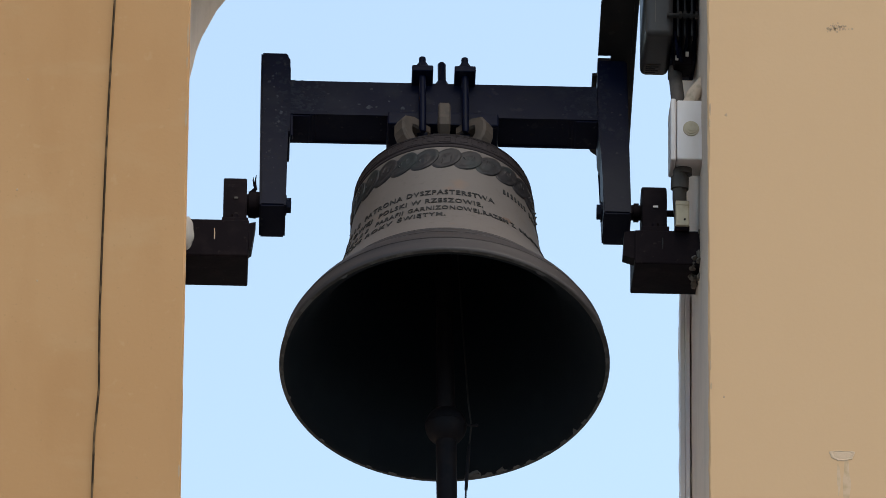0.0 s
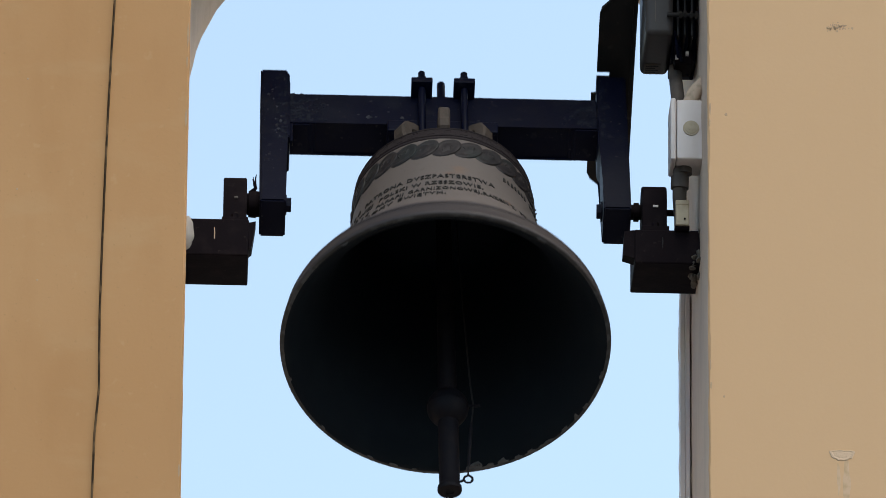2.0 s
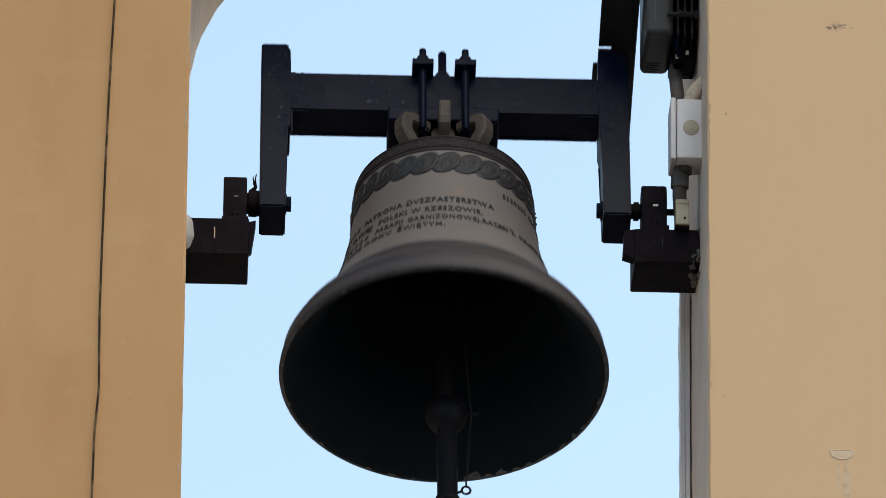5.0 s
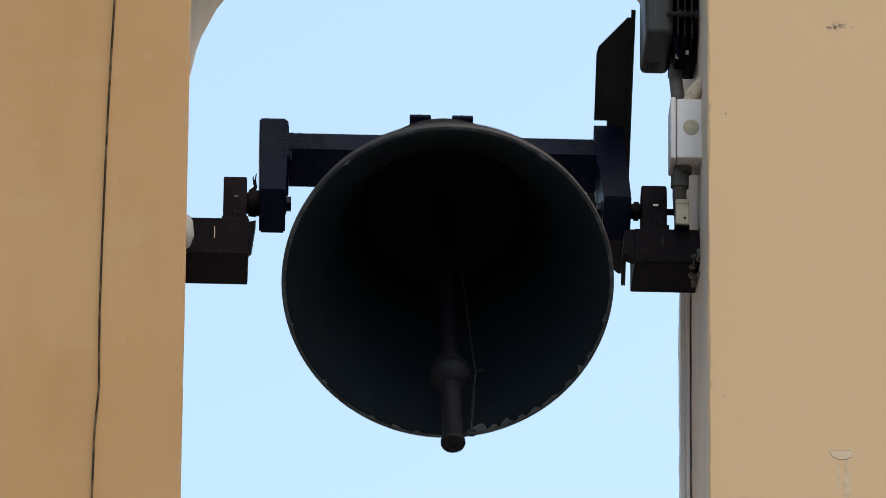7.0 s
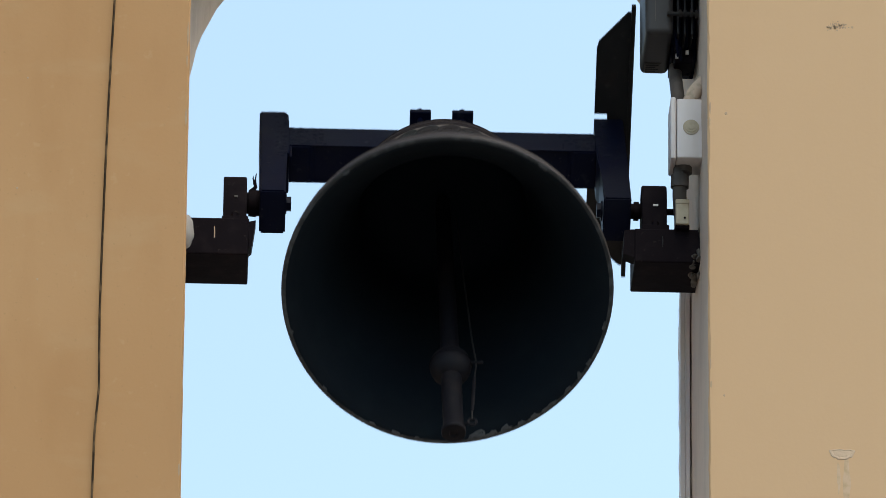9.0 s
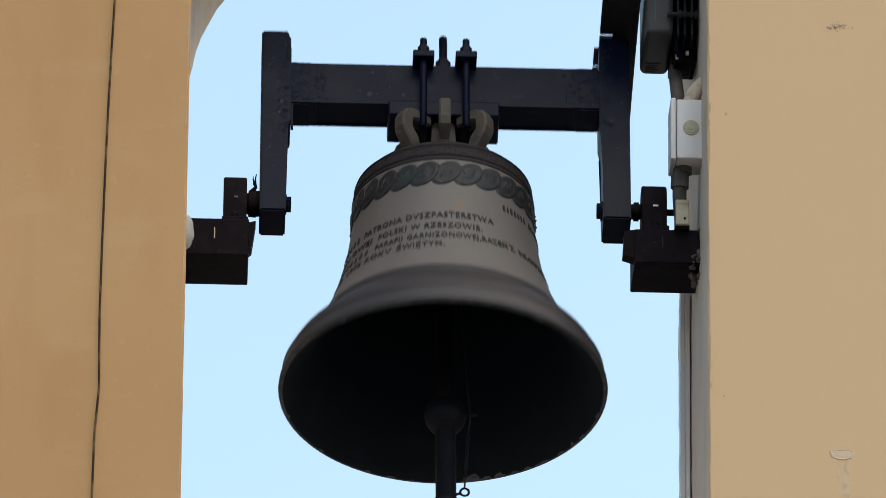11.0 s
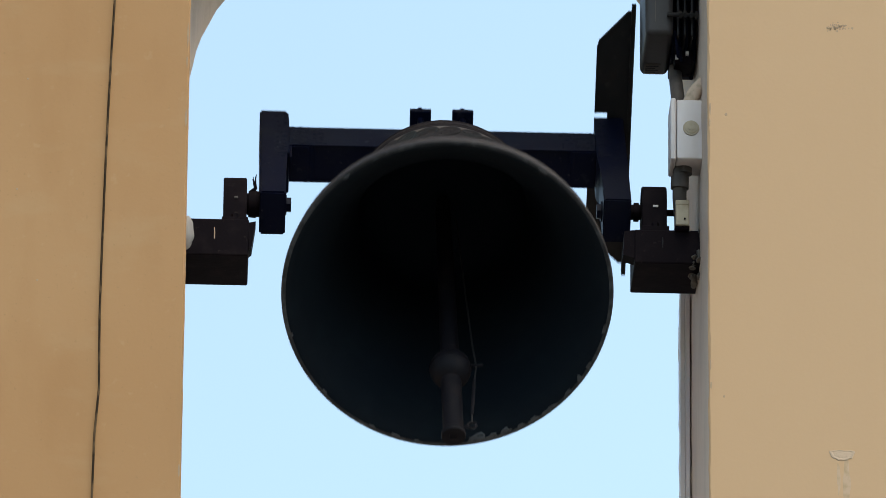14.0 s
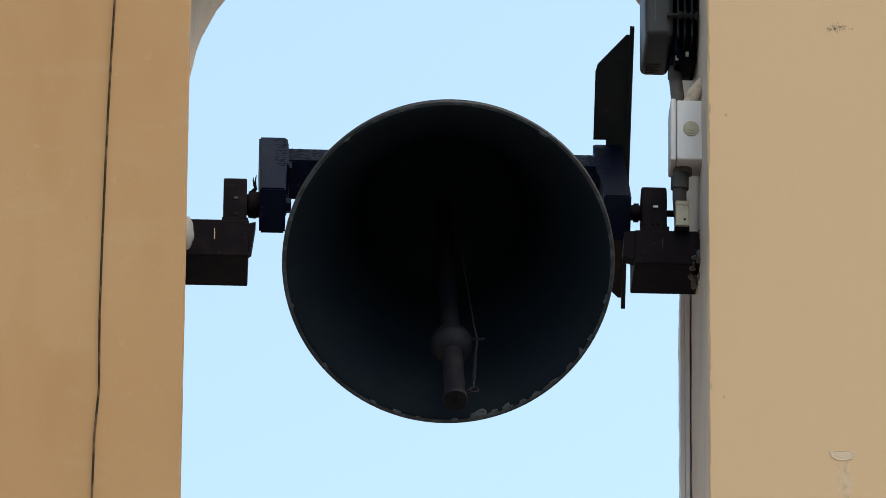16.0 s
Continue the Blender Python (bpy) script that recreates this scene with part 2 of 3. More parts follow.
def build_wall_damage(wall):
    """Chipped and scratched places in the plaster."""
    def patch(name, x, z, w, h, seed, mat, label, y=FRONT, lift=0.0006):
        bm = bmesh.new()
        n = 22
        rim, top = [], []
        for k in range(n):
            a = 2 * math.pi * k / n
            s = 1 + 0.45 * noise.noise((math.cos(a) * 1.7 + seed, math.sin(a) * 1.7, seed))
            px, pz = x + w * s * math.cos(a), z + h * s * math.sin(a)
            rim.append(bm.verts.new((px, y - 0.0002, H + pz)))
            top.append(bm.verts.new((x + (px - x) * 0.8, y - lift, H + z + (pz - z) * 0.8)))
        for k in range(n):
            bm.faces.new((rim[k], rim[(k + 1) % n], top[(k + 1) % n], top[k]))
        bm.faces.new(top)
        return part(name, bm, mat, wall, label)
    # a fan-shaped repair with a crumbled rim, and the pale run below it
    bm = bmesh.new()
    n = 26
    outline = []
    for k in range(n):
        a = math.pi * k / (n - 1)
        w = 1 + 0.16 * noise.noise((k * 0.55, 3.0, 1.0))
        outline.append((1.037 - 0.034 * w * math.cos(a), -0.858 - 0.027 * w * math.sin(a) ** 0.8))
    outline += [(1.060, -0.8555), (1.045, -0.8565), (1.030, -0.855), (1.015, -0.8565)]
    rims = []
    for size, lift in ((1.0, 0.0002), (0.93, 0.0016), (0.80, 0.0016), (0.72, 0.0007), (0.45, 0.0012)):
        rims.append([bm.verts.new((1.037 + (x - 1.037) * size, FRONT - lift, H - 0.866 + (z + 0.866) * size)) for x, z in outline])
    for p, q in zip(rims, rims[1:]):
        for k in range(len(outline)):
            bm.faces.new((p[k], p[(k + 1) % len(outline)], q[(k + 1) % len(outline)], q[k]))
    bm.faces.new(rims[-1])
    part("repair_patch", bm, BARE, wall, "crumbled pale mortar repair in the plaster")
    for x, z, w, h, sd in ((1.048, -0.962, 0.010, 0.072, 5.0), (1.028, -0.935, 0.0045, 0.045, 9.0)):
        patch("pale_run", x, z, w, h, sd, PALE, "pale run under a repair", lift=0.0003)
    for k in range(60):
        x, z = random.gauss(0, 0.018), random.gauss(0, 0.0055)
        patch("scrape", 1.033 + x, 0.361 + z + x * 0.16, random.uniform(0.0008, 0.0026), random.uniform(0.0010, 0.0034), k, SCRAPE, "brownish scrape in the plaster", lift=0.0003)
    for px, pz, w, h, sd in ((LEFT - 0.007, 0.055, 0.0025, 0.022, 1), (LEFT - 0.006, 0.30, 0.0025, 0.035, 2), (LEFT - 0.007, 0.22, 0.002, 0.018, 3),
                             (LEFT - 0.006, -0.95, 0.003, 0.016, 4), (RIGHT + 0.007, 0.115, 0.0025, 0.016, 5), (RIGHT + 0.006, 0.075, 0.002, 0.012, 6),
                             (RIGHT + 0.006, -0.62, 0.002, 0.015, 7), (RIGHT + 0.007, -0.68, 0.0025, 0.010, 8)):
        patch("edge_chip", px, pz, w, h, sd, SCRAPE, "chipped plaster along the corner")
    for px, pz, r, sd in ((0.735, 0.10, 0.004, 1), (-1.13, 0.16, 0.003, 2), (-1.09, -0.42, 0.003, 3), (0.727, -0.71, 0.003, 4), (-1.15, -0.16, 0.003, 6)):
        patch("pit", px, pz, r, r, sd, SCRAPE, "small pit in the plaster")


# ---- things ----
def build_cable():
    way = ((-0.890, 0.75), (-0.897, 0.56), (-0.903, 0.397), (-0.9085, 0.25), (-0.913, 0.100), (-0.9165, -0.05), (-0.919, -0.194), (-0.9215, -0.35), (-0.923, -0.518),
           (-0.9215, -0.63), (-0.920, -0.726), (-0.9245, -0.79), (-0.929, -0.854), (-0.9315, -1.032), (-0.93, -1.3), (-0.935, -2.0))
    bm = bmesh.new()
    tube(bm, [(x, FRONT - 0.005, H + z) for x, z in way], 0.0030, 8)
    cable = part("wall_cable", bm, WIRE, None, smooth=True)
    tagged(cable, "weathered black cable hanging loosely down the plaster", "cable")


def pillow_block(name, x0, x1, thing):
    """A bearing: a foot plate, a rounded housing with a window in it, and two bolts."""
    bm = bmesh.new()
    out = [(-0.062, -0.079), (0.062, -0.079), (0.062, 0.015)]
    out += [(0.062 * math.cos(a), 0.014 + 0.057 * math.sin(a)) for a in (math.pi * k / 12 for k in range(1, 12))]
    out += [(-0.062, 0.015)]
    prism(bm, [(y, H + z) for y, z in out], "x", x0, x1)
    bmesh.ops.bevel(bm, geom=bm.edges[:], offset=0.003, segments=1, affect="EDGES")
    block = part(name, bm, RUSTY, thing)
    bm = bmesh.new()
    box(bm, x0 - 0.004, x1 + 0.004, -0.095, 0.095, H - 0.092, H - 0.077, 0.002)
    part("foot_plate", bm, RUSTY, block)
    for y in (-0.08, 0.08):
        bm = bmesh.new()
        hexnut(bm, (x0 + x1) / 2, y, H - 0.077, H - 0.064, 0.010)
        part("bolt", bm, RUSTY, block)
    bm = bmesh.new()
    box(bm, x0 + 0.029, x1 - 0.024, -0.065, -0.058, H - 0.010, H - 0.004, 0.001)
    part("grease_nipple", bm, PLASTIC if x0 > 0 else CONDUIT, block, "small worn fitting")


def build_brackets():
    for side in (-1, 1):
        thing = tagged(new("bearing_bracket"), "rust-stained steel bearing bracket set into the wall", "bracket", "brackets that carry the axle")
        thing.location = (0, 0, 0)
        near, wall_x = (-0.530, LEFT - 0.05) if side < 0 else (0.509, RIGHT + 0.05)
        top, low = (-0.091, -0.197) if side < 0 else (-0.096, -0.194)
        x0, x1 = min(near, wall_x), max(near, wall_x)
        bm = bmesh.new()
        box(bm, x0, x1, -0.112, 0.105, H + low, H + top, 0.004)
        part("channel", bm, RUSTY, thing)
        bm = bmesh.new()
        if side < 0:
            prism(bm, [(-0.530, H - 0.100), (-0.512, H - 0.096), (-0.522, H - 0.172), (-0.530, H - 0.178)], "y", -0.110, -0.05)
        else:
            prism(bm, [(0.509, H - 0.098), (0.482, H - 0.102), (0.478, H - 0.170), (0.509, H - 0.180)], "y", -0.110, -0.06)
        part("end_plate", bm, RUSTY, thing)
        bm = bmesh.new()
        wx = -0.623 if side < 0 else 0.585
        tube(bm, [(wx, -0.1125, H - 0.118), (wx + 0.0005, -0.1135, H - 0.132), (wx, -0.1125, H - 0.150)], [0.0012, 0.0018, 0.0012], 6)
        part("weld_scar", bm, PLATE if side > 0 else BARE, thing, "pale scratch in the paint")
        if side < 0:
            pillow_block("pillow_block", -0.600, -0.537, thing)
        else:
            pillow_block("pillow_block", 0.533, 0.600, thing)
        bm = bmesh.new()
        if side < 0:
            tube(bm, [(-0.545, 0, H), (-0.5325, 0, H), (-0.532, 0, H), (-0.512, 0, H), (-0.5115, 0, H), (-0.475, 0, H)], [0.026, 0.030, 0.036, 0.038, 0.036, 0.030], 20)
        else:
            tube(bm, [(0.47, 0, H), (0.512, 0, H), (0.5125, 0, H), (0.526, 0, H), (0.5265, 0, H), (0.58, 0, H), (0.5805, 0, H), (0.632, 0, H)],
                 [0.021, 0.021, 0.026, 0.026, 0.021, 0.021, 0.009, 0.009], 20)
        part("axle_stub", bm, RUSTY, thing, smooth=True)
        if side < 0:
            bm = bmesh.new()
            for k in range(7):
                p = Vector((-0.528 + random.uniform(0, 0.010), -0.02, H + 0.028))
                q = Vector((-0.516 + random.uniform(-0.002, 0.003), -0.022, H + 0.047 + random.uniform(0, 0.006)))
                e = q + Vector((random.uniform(-0.006, 0.004), -0.002, random.uniform(0.010, 0.026)))
                tube(bm, [p, (p + q) / 2 + Vector((0.006, 0, 0)), q, e], [0.0035, 0.003, 0.0028, 0.0010], 5)
            part("grease_strands", bm, RUSTY, thing, "dried grease and twig wisps")
        # mortar round the end that is set into the wall
        if side < 0:
            lumps = [(LEFT + 0.001, -0.088, -0.135, 0.024, 0.05, 0.056)]
        else:
            lumps = [(RIGHT + random.uniform(-0.022, 0.002), random.uniform(-0.12, 0.02), -0.194 + random.gauss(0, 0.017),
                      random.uniform(0.004, 0.010), random.uniform(0.012, 0.03), random.uniform(0.003, 0.008)) for k in range(26)]
            lumps += [(RIGHT - 0.003, -0.115, -0.165, 0.006, 0.01, 0.012), (RIGHT - 0.002, -0.112, -0.098, 0.004, 0.01, 0.006)]
        for n, (x, y, z, a, b, c) in enumerate(lumps):
            bm = bmesh.new()
            ball = bmesh.ops.create_icosphere(bm, subdivisions=4 if side < 0 else 2, radius=1.0)["verts"]
            for v in ball:
                k = 1 + (0.16 if side < 0 else 0.5) * noise.noise(v.co * (2.0 if side < 0 else 1.6) + Vector((side * 5 + n, 0, 0)))
                k += 0.05 * noise.noise(v.co * 9)
                v.co = Vector((x + v.co.x * a * k, y + v.co.y * b, H + z + v.co.z * c * k))
            part("mortar", bm, CEMENT if side < 0 else RUBBLE, thing, "rough crumbling mortar packing", smooth=side < 0)


def build_motor():
    """Linear drive on the jamb: a rounded housing, its carrier plates, studs and leads."""
    thing = tagged(new("bell_motor"), "grey enamelled bell drive motor on steel carriers beside the jamb", "motor")
    bm = bmesh.new()
    box(bm, 0.537, 0.614, -0.14, 0.145, H + 0.468, H + 0.95, 0.016, 4)
    body = part("housing", bm, HOUSING, thing, smooth=True)
    bm = bmesh.new()
    box(bm, 0.546, 0.590, 0.06, 0.125, H + 0.4655, H + 0.4685, 0.0005)
    plate = part("rating_plate", bm, CONDUIT, body, "dull metal rating plate")
    for k in range(4):
        bm = bmesh.new()
        box(bm, 0.550, 0.585 - 0.008 * (k % 2), 0.07 + 0.013 * k, 0.075 + 0.013 * k, H + 0.4645, H + 0.466)
        part("printed_bar", bm, PLATE, plate)
    # thin pale strip modelled in place of the highlight on the casing's edge
    bm = bmesh.new()
    box(bm, 0.5635, 0.5655, -0.1415, -0.138, H + 0.505, H + 0.625, 0.0004)
    part("edge_highlight", bm, CONDUIT, body, "pale strip drawn as the casing's edge highlight")
    for x, w in ((0.630, 0.006), (0.648, 0.005), (0.668, 0.006)):
        bm = bmesh.new()
        box(bm, x - w, x, -0.13, 0.13, H + 0.47, H + 0.95, 0.002)
        part("carrier_plate", bm, PLATE, thing)
    bm = bmesh.new()
    box(bm, 0.614, 0.684, 0.0, 0.14, H + 0.455, H + 0.95, 0.004)
    part("back_plate", bm, STEEL, thing)
    for z in (0.522, 0.70):
        bm = bmesh.new()
        tube(bm, [(0.596, -0.15, H + z), (0.680, -0.15, H + z)], 0.0065, 12)
        stud = part("stud", bm, PLATE, thing, "threaded cross stud", smooth=True)
        for x in (0.628, 0.640, 0.658, 0.672):
            bm = bmesh.new()
            hexnut(bm, x, -0.15, H + z, x + 0.008, 0.012, "x")
            part("nut", bm, PLATE, stud)
    for k in range(5):
        bm = bmesh.new()
        y = -0.09 + 0.04 * k
        x = 0.620 + 0.011 * k
        tube(bm, [(x, y, H + 0.50), (x + 0.003, y - 0.02, H + 0.46), (x + 0.009, y, H + 0.425 + 0.006 * (k % 3)), (x + 0.012, y + 0.03, H + 0.46), (x + 0.010, y + 0.04, H + 0.50)], 0.0045, 8)
        part("lead", bm, STEEL, thing, smooth=True)
    bm = bmesh.new()
    box(bm, 0.622, 0.672, -0.04, 0.05, H + 0.425, H + 0.465, 0.004)
    part("clamp", bm, RUSTY, thing)
    for x, z in ((0.624, 0.440), (0.652, 0.452), (0.664, 0.500)):
        bm = bmesh.new()
        hexnut(bm, x, -0.05, H + z, x + 0.008, 0.007, "x")
        part("bolt", bm, PLASTIC, thing, "bright plated bolt")


def build_electrics():
    thing = tagged(new("junction_box"), "pale grey plastic junction box fixed to the jamb", "junction box")
    bm = bmesh.new()
    box(bm, 0.618, RIGHT + 0.004, -0.20, -0.08, H + 0.076, H + 0.250, 0.005, 3)
    base = part("base", bm, PLASTIC, thing, smooth=True)
    bm = bmesh.new()
    box(bm, 0.602, 0.6165, -0.203, -0.077, H + 0.073, H + 0.253, 0.004, 3)
    part("lid", bm, PLASTIC, thing, smooth=True)
    for r, d in ((0.0225, 0.003), (0.0165, 0.005), (0.009, 0.007)):
        bm = bmesh.new()
        tube(bm, [(0.657, -0.199, H + 0.166), (0.657, -0.200 - d, H + 0.166)], [r, r * 0.94], 24)
        part("gland", bm, CREAM, thing, "round rubber cable entry", smooth=True)
    bm = bmesh.new()
    tube(bm, [(0.640, -0.13, H + 0.077), (0.640, -0.13, H + 0.060)], 0.024, 18)
    part("nut", bm, CONDUIT, thing, smooth=True)

    thing = tagged(new("conduit"), "grey plastic conduit below the junction box", "conduit")
    bm = bmesh.new()
    tube(bm, [(0.632, -0.13, H + 0.078), (0.630, -0.13, H + 0.03), (0.630, -0.12, H - 0.005), (0.636, -0.08, H - 0.04), (0.642, -0.05, H - 0.092)], 0.019, 16)
    part("pipe", bm, CONDUIT, thing, smooth=True)
    bm = bmesh.new()
    tube(bm, [(0.631, -0.13, H + 0.052), (0.630, -0.128, H + 0.018)], 0.0245, 18)
    part("sleeve", bm, CONDUIT, thing, smooth=True)

    thing = tagged(new("cable_duct"), "dark grey cable sleeve rising to the motor", "conduit")
    bm = bmesh.new()
    tube(bm, [(0.630, -0.13, H + 0.245), (0.626, -0.10, H + 0.31), (0.627, 0.0, H + 0.40), (0.630, 0.05, H + 0.455)], [0.019, 0.0185, 0.018, 0.017], 14)
    part("sleeve", bm, CONDUIT, thing, smooth=True)
    bm = bmesh.new()
    tube(bm, [(0.655, -0.175, H + 0.248), (0.664, -0.175, H + 0.272), (0.676, -0.17, H + 0.295), (0.694, -0.16, H + 0.32)], [0.019, 0.021, 0.021, 0.02], 14)
    for v in bm.verts:
        v.co += 0.005 * noise.noise_vector(v.co * 60) + 0.002 * noise.noise_vector(v.co * 160)
    part("foam_plug", bm, FOAM, thing, "crusted pale foam plug", smooth=True)

    thing = tagged(new("sensor_box"), "small yellowed sensor box at the axle end", "sensor")
    bm = bmesh.new()
    box(bm, 0.619, 0.655, -0.14, -0.06, H - 0.092, H - 0.022, 0.003, 2)
    part("case", bm, CREAM, thing)
    bm = bmesh.new()
    box(bm, 0.6185, 0.6555, -0.1415, -0.06, H - 0.034, H - 0.020, 0.002, 1)
    part("lid", bm, CREAM, thing)
    bm = bmesh.new()
    box(bm, 0.6175, 0.6565, -0.13, -0.07, H - 0.101, H - 0.088, 0.002, 1)
    part("foot", bm, RUSTY, thing)
    bm = bmesh.new()
    tube(bm, [(0.643, -0.141, H - 0.075), (0.643, -0.143, H - 0.075)], 0.003, 10)
    part("screw", bm, RUSTY, thing)

    thing = tagged(new("cable_trunking"), "off-white plastic trunking running down the jamb", "trunking")
    for x0, x1, y0, y1 in ((0.656, 0.668, 0.28, 0.34), (0.669, 0.682, 0.27, 0.35)):
        bm = bmesh.new()
        box(bm, x0, x1, y0, y1, H - 2.2, H - 0.115, 0.002, 2)
        part("duct", bm, TRUNKING, thing)


# ---- the bell ----
OUTER = ((0, 66), (60, 67), (104, 66), (112, 63.5), (116, 58), (118, 54), (124, 53), (136, 47), (146, 39), (153, 31), (157, 24), (158.5, 16),
         (158.2, 4), (159.5, 2), (159.5, -1), (160, -4), (162, -5.5), (162, -8.5), (160.5, -10), (160.5, -20), (161, -50), (162, -62),
         (164.5, -80), (168, -105), (172, -132), (177, -158), (183.5, -184), (191, -208), (199, -230), (208, -250), (215, -266), (218, -273),
         (220.5, -277), (223, -279), (226, -283.5), (229, -290), (230.5, -295), (233, -298.5), (238, -304.5), (244, -311), (250, -317), (256, -322.5), (261.2, -327.5),
         (265.8, -332.8), (269.6, -338.5), (272.8, -344), (275.5, -349), (278, -354.5), (279.8, -358.5), (280.9, -360.5), (281.2, -363), (281.5, -365.5), (283, -372), (285.2, -381), (287, -388),
         (287.6, -391.5), (287.2, -394), (285.5, -396))
INNER = ((285.5, -396), (280, -397), (273, -395), (262, -382), (250, -367), (236, -345), (222, -318), (210, -290), (200, -260), (188, -225), (175, -180),
         (164, -130), (155, -80), (150, -30), (146, 10), (132, 30), (100, 44), (0, 48))


def radius_at(z):
    rows = [p for p in OUTER if p[0] > 150]
    for (ra, za), (rb, zb) in zip(rows, rows[1:]):
        if zb <= z <= za:
            return ra + (rb - ra) * (za - z) / (za - zb)
    return rows[-1][0]


def wrapped(x, z, lift):
    """A place on the outer wall of the bell: x degrees round from the front, to the right, at the height z."""
    r, a = radius_at(z) + lift, radians(x)
    return Vector((r * math.sin(a) * U, -r * math.cos(a) * U, z * U))


def letters(bm, words, deg0, deg1, z, cap):
    """Raised letters bent round the bell from deg0 to deg1, standing at the height z."""
    data = bpy.data.curves.new("line", "FONT")
    data.body = words
    data.size = 1.0
    data.resolution_u = 2
    data.space_character = 1.14
    data.offset = 0.009
    ob = new("line", data)
    me = bpy.data.meshes.new_from_object(ob)
    xs = [v.co.x for v in me.vertices]
    lo, hi = min(xs), max(xs)
    flat, lift = [], []
    for v in me.vertices:
        d = deg0 + (deg1 - deg0) * (v.co.x - lo) / (hi - lo)
        h = z + v.co.y / 0.72 * cap
        flat.append(bm.verts.new(wrapped(d, h, 0.3)))
        lift.append(bm.verts.new(wrapped(d, h, 1.6)))
    count = {}
    for p in me.polygons:
        bm.faces.new([lift[i] for i in p.vertices])
        ids = list(p.vertices)
        for i, j in zip(ids, ids[1:] + ids[:1]):
            count.setdefault((min(i, j), max(i, j)), []).append((i, j))
    for pairs in count.values():
        if len(pairs) == 1:
            i, j = pairs[0]
            bm.faces.new((flat[i], flat[j], lift[j], lift[i]))
    bpy.data.objects.remove(ob)
    bpy.data.curves.remove(data)
    bpy.data.meshes.remove(me)


def bars(body, deg0, deg1, z, cap, n):
    """A word that cannot be read: upright raised strokes of uneven width."""
    for k in range(n):
        bm = bmesh.new()
        mid, half = deg0 + (deg1 - deg0) * (k + 0.5) / n, abs(deg1 - deg0) / n * random.uniform(0.15, 0.27)
        tall = cap * random.uniform(0.86, 1.0)
        ring = [(mid - half, z), (mid + half, z), (mid + half * random.uniform(0.5, 1.0), z + tall), (mid - half * random.uniform(0.5, 1.0), z + tall)]
        lo, up = [bm.verts.new(wrapped(d, h, 0.2)) for d, h in ring], [bm.verts.new(wrapped(d, h, 1.6)) for d, h in ring]
        bm.faces.new(up)
        for i in range(4):
            bm.faces.new((lo[i], lo[(i + 1) % 4], up[(i + 1) % 4], up[i]))
        part("lettering_bar", bm, LETTER, body)


